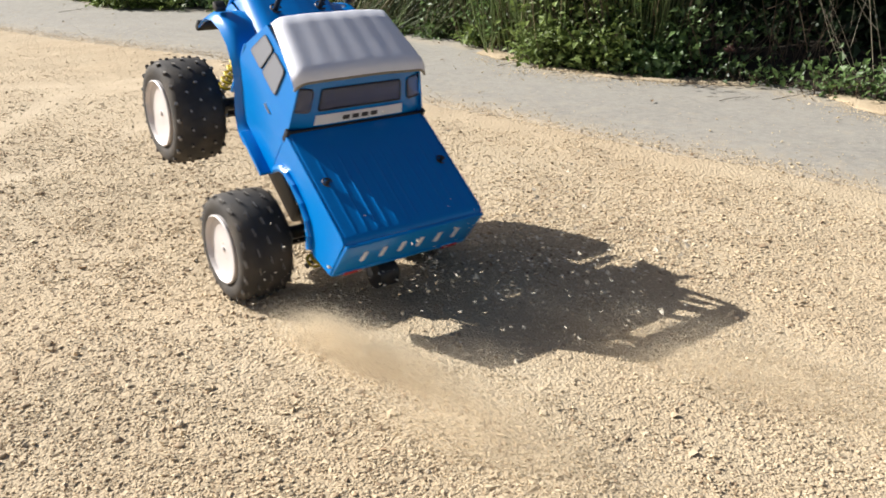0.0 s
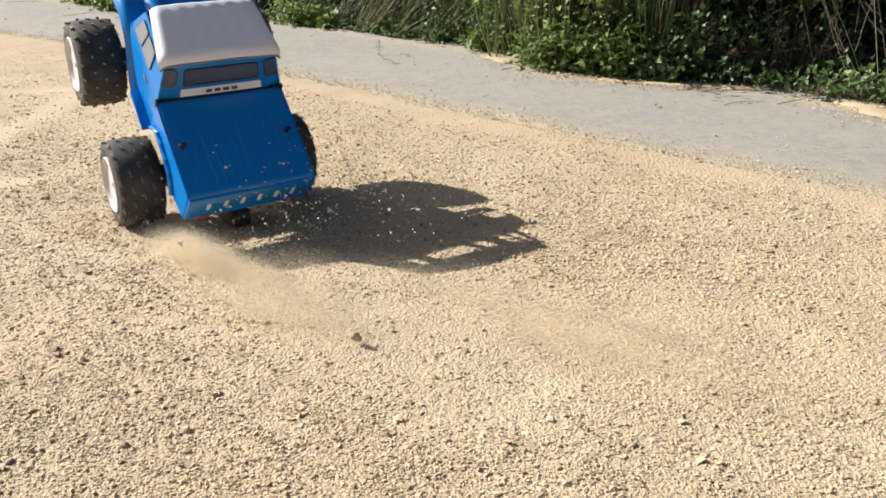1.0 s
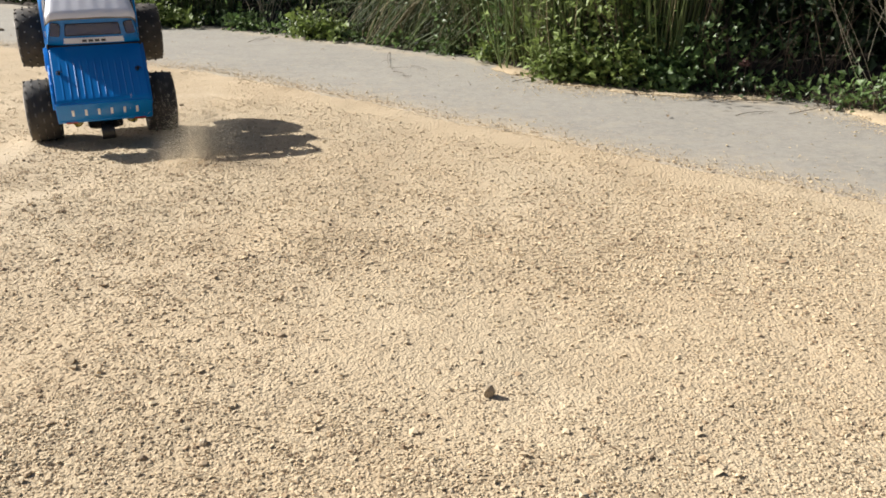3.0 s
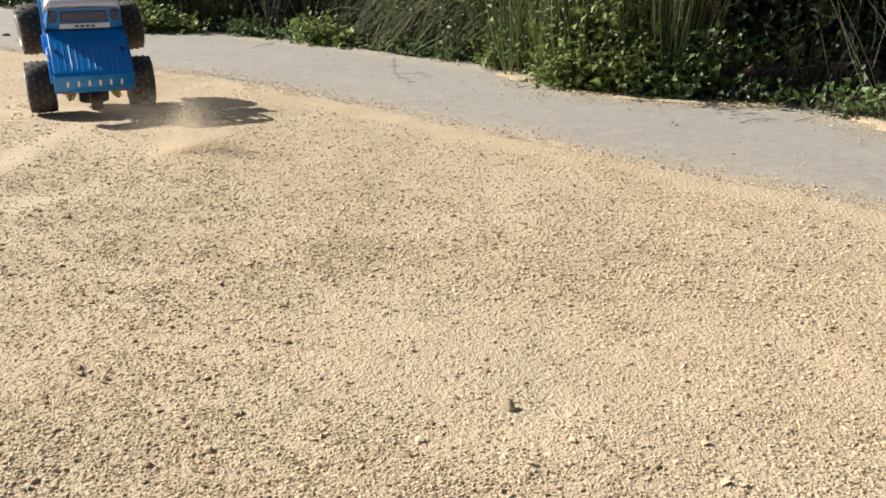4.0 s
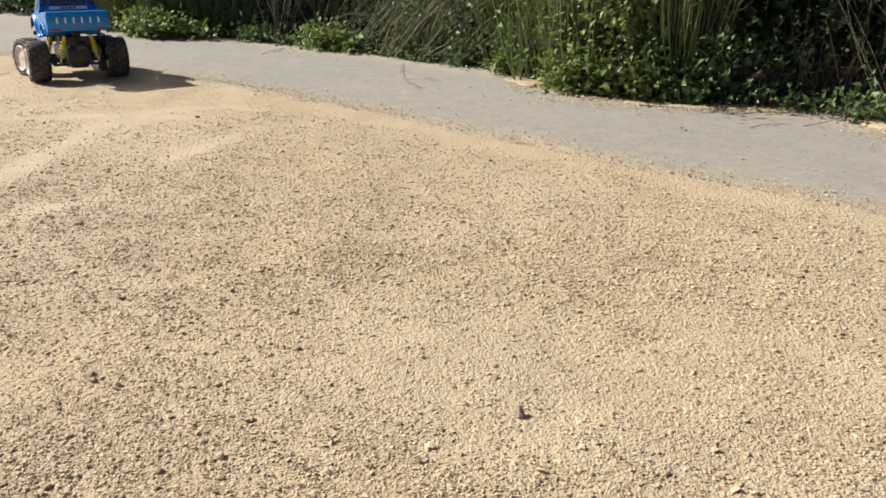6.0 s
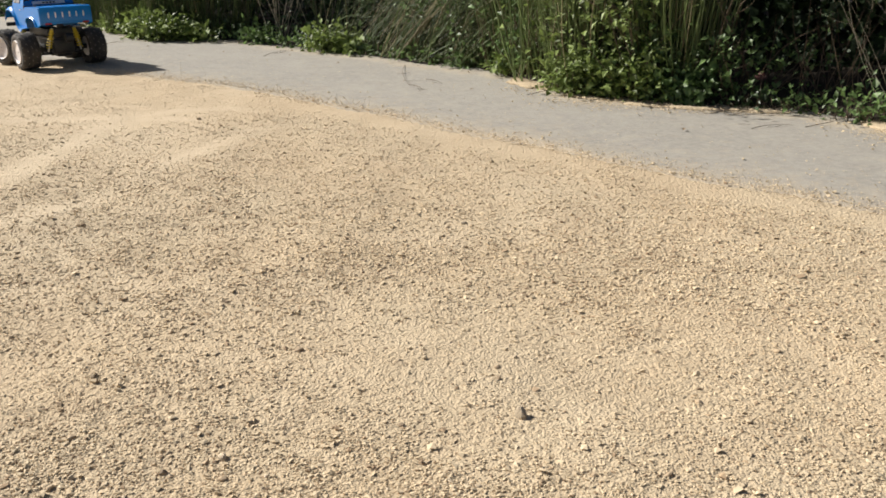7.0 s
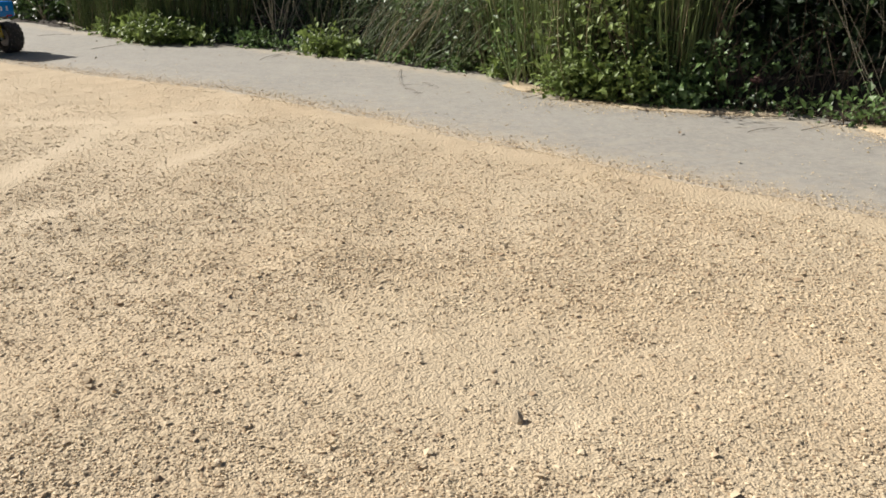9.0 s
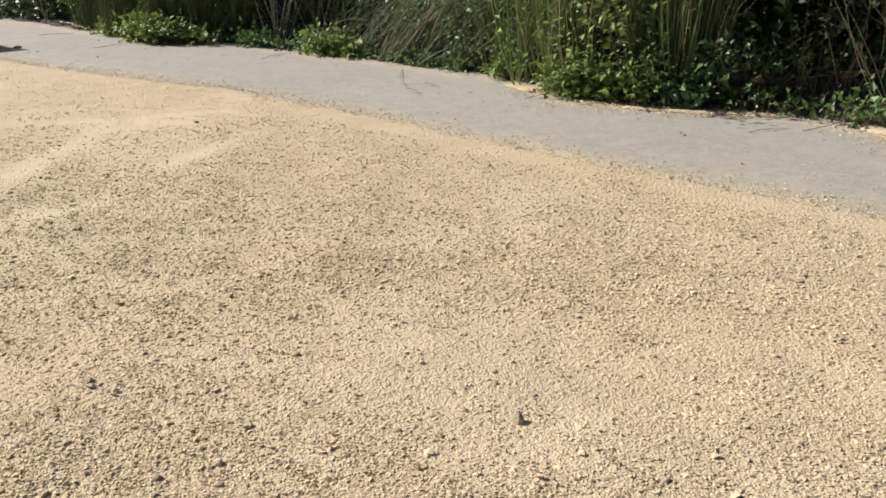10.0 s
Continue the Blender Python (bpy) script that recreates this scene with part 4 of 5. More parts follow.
def rush_clump(name, label, x, back, width, depth, n, hgt, radius, mat, seed, lean=(0, 0, 0), spread=0.10, curve=0.03, group=""):
    """Upright or leaning stalks from one clump."""
    r = np.random.default_rng(seed)
    root = empty(name, Matrix.Translation(edge(x, back)))
    tagged(root, label, "plant", group)
    base = np.stack([r.uniform(-width, width, n), r.uniform(-depth, depth, n), np.full(n, -0.01)], -1)
    ln = hgt * r.uniform(0.55, 1.1, n)
    way = np.array([0, 0, 1.0]) + np.array(lean) * r.uniform(0.4, 1.3, (n, 1)) + r.normal(size=(n, 3)) * spread
    way[:, 2] = np.abs(way[:, 2])
    way /= np.linalg.norm(way, axis=1)[:, None]
    tip = base + way * ln[:, None]
    bend = r.normal(size=(n, 3)) * curve + np.array([0, 0, 1]) * np.linalg.norm(way[:, :2], axis=1)[:, None] * ln[:, None] * 0.12
    third = n // 4
    for k in range(third, third + (12 if mat is m_reed else 6)):
        one = slice(k, k + 1)
        child("stalk", stalk_mesh("stalk", base[one] + np.array([[0, -depth * 0.6, 0]]), tip[one] + np.array([[0, -depth * 0.9, 0]]), bend[one], np.array([radius * 1.2]), mat, 6, 5, 0.3), root)
    rr = radius * r.uniform(0.7, 1.25, n)
    child("stalk_tuft", stalk_mesh("stalk_tuft", base[third:], tip[third:], bend[third:], rr[third:], mat, 6, 4, 0.3), root, kind="stuff")
    child("dry_tuft", stalk_mesh("dry_tuft", base[:third], tip[:third], bend[:third], rr[:third] * 0.9, m_straw, 6, 4, 0.3), root, "straw-coloured dead stalks", "stuff")
    return root


def bare_shrub(name, label, x, back, n, hgt, fan, mat, seed, radius=0.003, lean=(0, 0, 0)):
    """Bare branching stems."""
    r = np.random.default_rng(seed)
    root = empty(name, Matrix.Translation(edge(x, back)))
    tagged(root, label, "plant")
    base = np.stack([r.uniform(-0.03, 0.03, n), r.uniform(-0.03, 0.03, n), np.full(n, -0.01)], -1)
    way = np.array([0, 0, 1.0]) + np.array(lean) + r.normal(size=(n, 3)) * fan
    way[:, 2] = np.abs(way[:, 2]) + 0.25
    way /= np.linalg.norm(way, axis=1)[:, None]
    tip = base + way * (hgt * r.uniform(0.6, 1.1, n))[:, None]
    child("stem_spray", stalk_mesh("stem_spray", base, tip, r.normal(size=(n, 3)) * 0.02, radius * r.uniform(0.6, 1.2, n), mat, 7, 5, 0.35), root, kind="stuff")
    k = n * 4
    pick = r.integers(0, n, k)
    t = r.uniform(0.25, 0.9, (k, 1))
    b2 = base[pick] * (1 - t) + tip[pick] * t
    w2 = way[pick] + r.normal(size=(k, 3)) * 0.5
    w2 /= np.linalg.norm(w2, axis=1)[:, None]
    child("twig_spray", stalk_mesh("twig_spray", b2, b2 + w2 * (hgt * 0.28 * r.uniform(0.3, 1.1, k))[:, None], r.normal(size=(k, 3)) * 0.008,
                                   radius * 0.45 * r.uniform(0.6, 1.2, k), mat, 4, 4, 0.3), root, kind="stuff")
    return root


# low leafy plants along the edge
LOW = "low leafy green plants along the path edge"
for k, (label, x, back, size, n, leaf, mat) in enumerate((
        ("low bright green leafy groundcover at the path edge", -1.36, 0.05, (0.10, 0.04, 0.05), 800, 0.022, m_leaf_pale),
        ("low bright green leafy groundcover at the path edge", -1.18, 0.06, (0.10, 0.05, 0.085), 1500, 0.022, m_leaf_pale),
        ("low bright green leafy groundcover at the path edge", -1.00, 0.05, (0.11, 0.04, 0.06), 1000, 0.021, m_leaf_pale),
        ("thin dark green groundcover at the path edge", -0.80, 0.05, (0.13, 0.04, 0.05), 600, 0.019, m_leaf),
        ("thin dark green groundcover at the path edge", -0.58, 0.04, (0.12, 0.03, 0.045), 520, 0.018, m_leaf),
        ("low bright green leafy groundcover at the path edge", -0.38, 0.05, (0.09, 0.04, 0.075), 900, 0.020, m_leaf_pale),
        ("low green groundcover under arching grass", -0.17, 0.06, (0.12, 0.03, 0.04), 260, 0.018, m_leaf),
        ("low green groundcover under arching grass", 0.05, 0.06, (0.11, 0.03, 0.04), 240, 0.018, m_leaf),
        ("bright green groundcover at the sandy path corner", 0.22, 0.10, (0.06, 0.03, 0.06), 620, 0.017, m_leaf_pale),
        ("bright green leafy clump at the path edge", 0.345, 0.07, (0.055, 0.04, 0.11), 1050, 0.0165, m_leaf_pale),
        # pale leaf copy here puts the clump's sunlight into its colour
        ("low green leafy clump on the sand line", 0.44, 0.065, (0.07, 0.03, 0.10), 820, 0.0165, m_leaf_pale),
        ("low green leafy clump on the sand line", 0.565, 0.06, (0.045, 0.03, 0.07), 380, 0.0165, m_leaf),
        # darker leaf copy stands in for the weaker light on this clump
        ("sparse low leaves on the sand line", 0.70, 0.06, (0.05, 0.02, 0.05), 150, 0.015, m_leaf_shade),
        ("sparse green leafy clump beside the sand spill", 0.81, 0.07, (0.04, 0.03, 0.05), 150, 0.015, m_leaf),
        ("bright green leafy clump beside the sand spill", 0.91, 0.08, (0.045, 0.04, 0.07), 230, 0.015, m_leaf),
        ("bright green leafy clump beside the sand spill", 1.00, 0.10, (0.05, 0.06, 0.10), 260, 0.0155, m_leaf))):
    leafy_bush("groundcover_plant", label, x, back, size, n, leaf, mat, 31 + k, 24, LOW)

# taller leafy bushes
TALL = "tall leafy bushes behind the path"
for k, (label, x, back, size, n, leaf, mat) in enumerate((
        ("tall green leafy bush at the path edge", 0.46, 0.13, (0.05, 0.05, 0.34), 900, 0.0165, m_leaf_pale),
        ("tall green leafy bush at the path edge", 0.51, 0.14, (0.05, 0.05, 0.2), 560, 0.0165, m_leaf),
        ("green leafy bush with thin shoots", 0.63, 0.12, (0.04, 0.04, 0.14), 300, 0.016, m_leaf),
        ("green leafy shoots among the rushes", 0.25, 0.19, (0.06, 0.04, 0.27), 520, 0.0165, m_leaf),
        ("green leafy shoots among the rushes", 0.35, 0.16, (0.05, 0.04, 0.25), 480, 0.0165, m_leaf_pale),
        ("dark green shaded leafy bush", 0.70, 0.13, (0.06, 0.05, 0.24), 320, 0.016, m_leaf),
        ("dark green shaded leafy bush", 0.88, 0.22, (0.12, 0.08, 0.24), 110, 0.015, m_leaf_shade),
        ("leafy bush with glossy leaves above the reeds", 0.14, 0.21, (0.13, 0.06, 0.42), 2200, 0.0145, m_leaf),
        ("dark leafy bush among bare sticks", -0.62, 0.26, (0.18, 0.09, 0.22), 700, 0.016, m_leaf_shade),
        ("dark leafy bush among dry grass", -0.25, 0.36, (0.20, 0.10, 0.4), 1900, 0.017, m_leaf_shade),
        ("dark leafy bush among reeds", -1.75, 0.18, (0.22, 0.08, 0.22), 1600, 0.028, m_leaf_shade),
        ("dark leafy bush among reeds", -2.2, 0.16, (0.22, 0.08, 0.2), 1300, 0.028, m_leaf_shade))):
    leafy_bush("leafy_bush", label, x, back, size, n, leaf, mat, 51 + k, 34, TALL)

# rushes and reeds
RUSH = "green rush clumps behind the path"
for k, (x, back, w, n, hgt) in enumerate(((-2.25, 0.30, 0.20, 110, 0.9), (-1.85, 0.26, 0.18, 130, 0.9), (-1.52, 0.12, 0.15, 210, 0.95), (-1.30, 0.13, 0.13, 240, 0.95),
                                          (-1.08, 0.13, 0.13, 250, 0.95), (-0.88, 0.15, 0.10, 90, 0.9), (0.19, 0.14, 0.05, 50, 0.8), (0.25, 0.16, 0.05, 55, 0.8), (0.31, 0.15, 0.05, 52, 0.8),
                                          (0.37, 0.14, 0.04, 66, 0.8), (0.42, 0.2, 0.05, 50, 0.8), (0.53, 0.15, 0.03, 70, 0.8), (0.59, 0.14, 0.035, 130, 0.85), (0.64, 0.2, 0.03, 50, 0.85))):
    rush_clump("rush_clump", "upright green rush stalks with straw-coloured dead ones", x, back, w, 0.06, int(n * 1.7), hgt, 0.0016, m_reed, 70 + k, (0.03, 0, 0), 0.085 if x < 0 or x > 0.5 else 0.15, 0.03, RUSH)
ARCH = "arching grass tussocks by the path"
for k, (x, back, n, lx) in enumerate(((-0.40, 0.15, 50, 0.8), (-0.28, 0.11, 100, 1.2), (-0.16, 0.09, 190, 1.5), (-0.04, 0.09, 220, 1.5), (0.06, 0.10, 180, 1.2), (0.13, 0.14, 90, 0.7))):
    rush_clump("grass_tussock", "arching green and straw grass leaning over the path edge", x, back, 0.06, 0.05, n, 0.44, 0.0013, m_grass, 90 + k, (lx, -0.2, 0), 0.36, 0.03, ARCH)
rush_clump("grass_tussock", "long dry straw stems lying across the grass", -0.12, 0.08, 0.09, 0.03, 30, 0.50, 0.0017, m_straw, 99, (1.2, -0.2, 0), 0.16, 0.02, ARCH)

# bare sticks
bare_shrub("bare_shrub", "pale leafless branching stems in front of dark foliage", -0.62, 0.09, 12, 0.55, 0.35, m_stem, 111, 0.0019)
bare_shrub("bare_shrub", "pale leafless branching stems in front of dark foliage", -0.46, 0.22, 8, 0.55, 0.35, m_stem, 112, 0.0016)
bare_shrub("bare_shrub", "pale slanting leafless stems at the dark hedge", 1.00, 0.12, 5, 0.62, 0.16, m_stem, 113, 0.0008, (-0.5, 0, 0))
bare_shrub("bare_shrub", "thin leafless twigs beside the rushes", -1.95, 0.12, 7, 0.6, 0.4, m_stem, 114, 0.003)
bare_shrub("bare_shrub", "thin brown twigs within the leafy bush", 0.68, 0.17, 4, 0.45, 0.3, m_twig, 115, 0.0018)


def flower_stem(x, back, hgt, seed):
    r = np.random.default_rng(seed)
    root = empty("flower_stem", Matrix.Translation(edge(x, back)))
    tagged(root, "faded reddish flower head on a thin brown stem", "flower")
    child("stem", stalk_mesh("stem", np.array([[0, 0, -0.01]]), np.array([[0.006, 0.0, hgt]]), np.array([[0.004, 0, 0]]), np.array([0.0012]), m_twig), root)
    d = r.normal(size=(60, 3))
    d[:, 2] = np.abs(d[:, 2])
    child("flower_head", leaf_mesh("flower_head", np.array([[0.006, 0, hgt]]) + d * 0.004, d, 0.007, 0.004, m_flower, r), root)


flower_stem(0.50, 0.05, 0.085, 5)
flower_stem(0.72, 0.03, 0.075, 6)


def thicket():
    """The tall hedge behind the front plants; its upper part, out of view, is there to shade."""
    r = np.random.default_rng(200)
    n = 72000
    x = r.uniform(-4.2, 2.4, n)
    back = 0.36 + 0.9 * r.uniform(0, 1, n) ** 1.4 + 0.12 * np.clip((x - 0.62) / 0.12, 0, 1)
    top = 0.95 + 0.22 * np.sin(x * 3.1) + 0.15 * np.sin(x * 7.7 + 1)
    z = 0.04 + top * r.uniform(0, 1, n) ** 0.8
    at = np.stack([x, along(FAR, x) + 1.25 * back + 0.15 * np.sin(z * 9 + x * 5), z], -1)
    d = r.normal(size=(n, 3)) + np.array([0, -0.4, 0])
    tagged(new("hedge_thicket", leaf_mesh("hedge_thicket", at, d, 0.034, 0.022, m_hedge_shade, r)), "dense hedge thicket behind the path plants, its green darkened for shade", "hedge", kind="stuff")
    # added leaves above the view, blocking sun to keep the hollow beside the path dark
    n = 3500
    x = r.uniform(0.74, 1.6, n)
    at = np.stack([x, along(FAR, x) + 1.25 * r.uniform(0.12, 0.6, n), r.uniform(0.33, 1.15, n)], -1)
    tagged(new("shade_crown", leaf_mesh("shade_crown", at, r.normal(size=(n, 3)), 0.036, 0.024, m_hedge_shade, r)), "added hedge crown above the view that shades the hollow", "hedge", kind="stuff")
    # dense dark leaves added low in the same hollow to stand in for its shade
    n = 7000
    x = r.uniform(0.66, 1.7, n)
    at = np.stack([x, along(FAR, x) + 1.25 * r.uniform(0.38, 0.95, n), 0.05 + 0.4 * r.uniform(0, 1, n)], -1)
    tagged(new("dark_fill_leaves", leaf_mesh("dark_fill_leaves", at, r.normal(size=(n, 3)), 0.036, 0.024, m_hedge_shade, r)), "dark filler leaves standing in for shade below the hedge", "hedge", kind="stuff")
    n = 500
    x = r.uniform(-5, 2.5, n)
    b = 0.50 + r.uniform(0, 0.9, n)
    base = np.stack([x, along(FAR, x) + 1.25 * b, np.zeros(n)], -1)
    tip = base + np.stack([r.normal(0, 0.15, n), r.normal(0, 0.15, n), r.uniform(0.4, 1.1, n)], -1)
    tagged(new("hedge_stems", stalk_mesh("hedge_stems", base, tip, r.normal(size=(n, 3)) * 0.04, r.uniform(0.0015, 0.004, n), m_twig, 5, 4)), "tangled brown stems inside the dark hedge", "stem_spray", kind="stuff")


thicket()


# ---- small things on the path and gravel ----
def twig(x, y, z, length, turn, seed, radius=0.0008, mat=None, label="thin dry brown twig lying on the path"):
    mat = mat or m_twig
    r = np.random.default_rng(seed)
    root = empty("fallen_twig", Matrix.Translation((x, y, z)) @ Matrix.Rotation(radians(turn), 4, "Z"))
    tagged(root, label, "twig", "fallen twigs")
    child("stem", stalk_mesh("stem", np.array([[-length / 2, 0, radius]]), np.array([[length / 2, 0.0, radius * 1.5]]), np.array([[0, r.uniform(-0.15, 0.15) * length, 0.003]]),
                             np.array([radius]), mat, 8, 5), root)
    k = 4
    b = np.stack([r.uniform(-0.3, 0.4, k) * length, np.zeros(k), np.full(k, radius)], -1)
    t = b + np.stack([r.uniform(0.1, 0.25, k) * length, r.uniform(-0.2, 0.2, k) * length, r.uniform(0, 0.006, k)], -1)
    child("twig_spray", stalk_mesh("twig_spray", b, t, np.zeros((k, 3)), np.full(k, radius * 0.6), mat, 3, 4), root, kind="stuff")


twig(-0.573, 2.996, 0.0045, 0.181, 67, 300)
twig(-0.107, 2.492, 0.0045, 0.375, -86, 301)
twig(-0.073, 2.252, 0.0045, 0.114, -69, 302)
twig(0.260, 2.200, 0.0045, 0.145, 49, 303)
twig(-0.025, 2.362, 0.0045, 0.092, -59, 304)
twig(0.403, 2.130, 0.0045, 0.184, 60, 305)
twig(0.679, 1.930, 0.0045, 0.106, 10, 306)
twig(0.734, 1.924, 0.0045, 0.202, 29, 307)
twig(0.692, 1.751, 0.0045, 0.106, 18, 308)
twig(0.821, 1.796, 0.0045, 0.155, 37, 309)
twig(-1.659, 3.744, 0.0045, 0.135, 30, 310)
twig(-1.280, 3.315, 0.0045, 0.156, 70, 311)
twig(0.567, 2.038, 0.0045, 0.116, 55, 312)
twig(-1.72, 4.05, 0.012, 0.42, -53, 313, 0.0045, m_stem, "pale bare fallen branch at the path edge")


def fallen_leaf(x, y, seed):
    r = np.random.default_rng(seed)
    ob = new("fallen_leaf", leaf_mesh("fallen_leaf", np.array([[x, y, 0.006]]), np.array([[r.normal(), r.normal(), 0.1]]), 0.012, 0.007, m_dead_leaf, r))
    tagged(ob, "curled brown dead leaf on the path", "leaf", "fallen leaves")


for k in range(34):
    rr = random.Random(400 + k)
    fx = rr.uniform(-1.6, 0.95)
    tt = 1 - rr.random() ** 1.6 * 0.8
    fallen_leaf(fx, float(along(NEAR, fx)) * (1 - tt) + float(along(FAR, fx)) * tt - 0.02, 500 + k)

ICO = bmesh.new()
bmesh.ops.create_icosphere(ICO, subdivisions=2, radius=1)
ICO_V = np.array([v.co[:] for v in ICO.verts])
ICO_F = np.array([[v.index for v in f.verts] for f in ICO.faces])
ICO.free()


def pebble_shape(name, seed, mat):
    r = np.random.default_rng(seed)
    v = ICO_V.copy()
    for _ in range(9):
        d = r.normal(size=3)
        d /= np.linalg.norm(d)
        cut = r.uniform(0.55, 0.85)
        over = np.clip(v @ d - cut, 0, None)
        v = v - over[:, None] * d
    v *= np.array([1.0, r.uniform(0.65, 0.9), r.uniform(0.5, 0.75)])
    return fast_mesh(name, v, ICO_F, mat)


shapes = [pebble_shape("pebble", 600 + k, m_pebble) for k in range(6)] + [pebble_shape("pebble", 620 + k, m_dark_pebble) for k in range(3)]


def pebble(x, y, size, kind, turn):
    ob = new("pebble", shapes[kind])
    ob.matrix_world = Matrix.Translation((x, y, float(height(np.array(x), np.array(y))) + size * 0.22)) @ Matrix.Rotation(turn, 4, "Z") @ Matrix.Scale(size, 4)
    tagged(ob, "small dark brown stone among the gravel" if kind > 5 else "small rough tan stone among the gravel", "pebble", "loose pebbles")
    return ob


for px, py, size, kind in (
    (0.049, 0.682, 0.0034, 6),
    (0.049, 0.703, 0.003, 7),
    (-0.141, 0.738, 0.0045, 7),
    (-0.179, 0.952, 0.0035, 4),
    (0.028, 1.128, 0.006, 1),
    (0.370, 0.836, 0.004, 6),
    (-0.213, 0.540, 0.004, 6),
    (-0.166, 0.533, 0.004, 7),
    (-0.173, 0.560, 0.005, 0),
    (-0.544, 1.863, 0.006, 6),
    (0.338, 1.466, 0.006, 7),
    (0.252, 0.940, 0.0035, 7),
    (0.413, 1.037, 0.004, 6),
    (0.324, 0.735, 0.004, 7),
    (0.169, 0.535, 0.004, 6),
    (-0.301, 0.587, 0.0035, 7),
    (-0.290, 0.744, 0.0035, 6),
    (-0.036, 0.606, 0.0033, 7),
    (-0.290, 0.521, 0.004, 6),
    (-0.280, 0.783, 0.0035, 6),
    (-0.349, 0.721, 0.0035, 7),
    (0.284, 0.678, 0.003, 6),
    (0.207, 0.737, 0.003, 7),
    (0.365, 0.677, 0.003, 6),
    (0.324, 1.019, 0.0033, 6),
    (0.221, 0.643, 0.0035, 7),
):
    pebble(px, py, size, kind, px * 40)
# a dark clod left on the path
clod = pebble(-1.605, 3.275, 0.016, 7, 0.3)
tagged(clod, "dark brown clod lying on the grey path", "stone", "loose pebbles")
# the stone that the truck throws up and that rolls to rest
rolling = pebble(-0.067, 0.754, 0.0074, 3, 0.4)
rolling.data = fast_mesh('stone', np.array([v.co[:] for v in shapes[3].vertices]), ICO_F, m_pebble)
tagged(rolling, 'rough tan stone that rolls over the gravel', 'stone', 'loose pebbles')

pr = random.Random(77)
for k in range(90):
    py = 1 / pr.uniform(1 / 2.1, 1 / 0.45)
    px = pr.uniform(-1, 1) * 0.56 * py
    if py < float(along(NEAR, px)) - 0.05:
        pebble(px, py, pr.uniform(0.0018, 0.0031), pr.choice((0, 1, 2, 3, 4, 5, 5, 6, 7)), pr.uniform(0, 6.3))

# ---- dust and thrown grit ----
TETRA = np.array([(1, 1, 1), (-1, -1, 1), (-1, 1, -1), (1, -1, -1)], float)
FLAKE = np.array([(1, 0, 0), (-0.5, 0.87, 0), (-0.5, -0.87, 0)])
TETRA_F = np.array([(0, 1, 2), (0, 3, 1), (0, 2, 3), (1, 3, 2)])


def grains(name, label, n, size, spread, mat, seed, floor=None):
    """A loose cloud of tiny grains about its own origin."""
    r = np.random.default_rng(seed)
    at = r.normal(size=(n, 3)) * np.array(spread)
    clump = r.normal(size=(14, 3)) * np.array(spread)
    pick = r.integers(0, 14, n)
    at = np.where((r.uniform(size=n) < 0.6)[:, None], clump[pick] * 0.9 + at * 0.45, at)
    at[:, 2] = np.abs(at[:, 2])
    s = size * np.exp(r.normal(0, 0.35, n))
    if mat is m_dust:
        v = np.einsum("nij,kj->nki", turns(n, r), FLAKE) * s[:, None, None] + at[:, None]
        f = np.arange(n * 3).reshape(-1, 3)
    else:
        v = np.einsum("nij,kj->nki", turns(n, r), TETRA) * s[:, None, None] * 0.6 + at[:, None]
        f = TETRA_F[None] + (np.arange(n) * 4)[:, None, None]
    return tagged(new(name, fast_mesh(name, v.reshape(-1, 3), f.reshape(-1, 3), mat)), label, "dust", kind="stuff")


near_plume = grains("dust_plume", "dense tan dust plume behind the spinning wheel", 200000, 0.00026, (0.050, 0.017, 0.014), m_dust, 801)
long_plume = grains("dust_plume", "thin tan dust drifting low over the gravel", 130000, 0.00029, (0.085, 0.030, 0.013), m_dust, 802)
old_plume = grains("dust_plume", "thin tan dust settling on the gravel", 150000, 0.00028, (0.110, 0.028, 0.014), m_dust, 803)
late_plume = grains("dust_plume", "upright tan dust puff hanging behind the truck", 170000, 0.00018, (0.026, 0.030, 0.045), m_dust, 804)
last_plume = grains("dust_plume", "faint dust haze over the gravel", 120000, 0.00018, (0.06, 0.07, 0.04), m_dust, 805)
spray = [grains("thrown_grit", "pale stone grit flying behind the truck", n, s, (0.10, 0.07, 0.05), m_grit, 810 + k)
         for k, (n, s) in enumerate(((80, 0.0019), (330, 0.0012), (800, 0.0008)))]


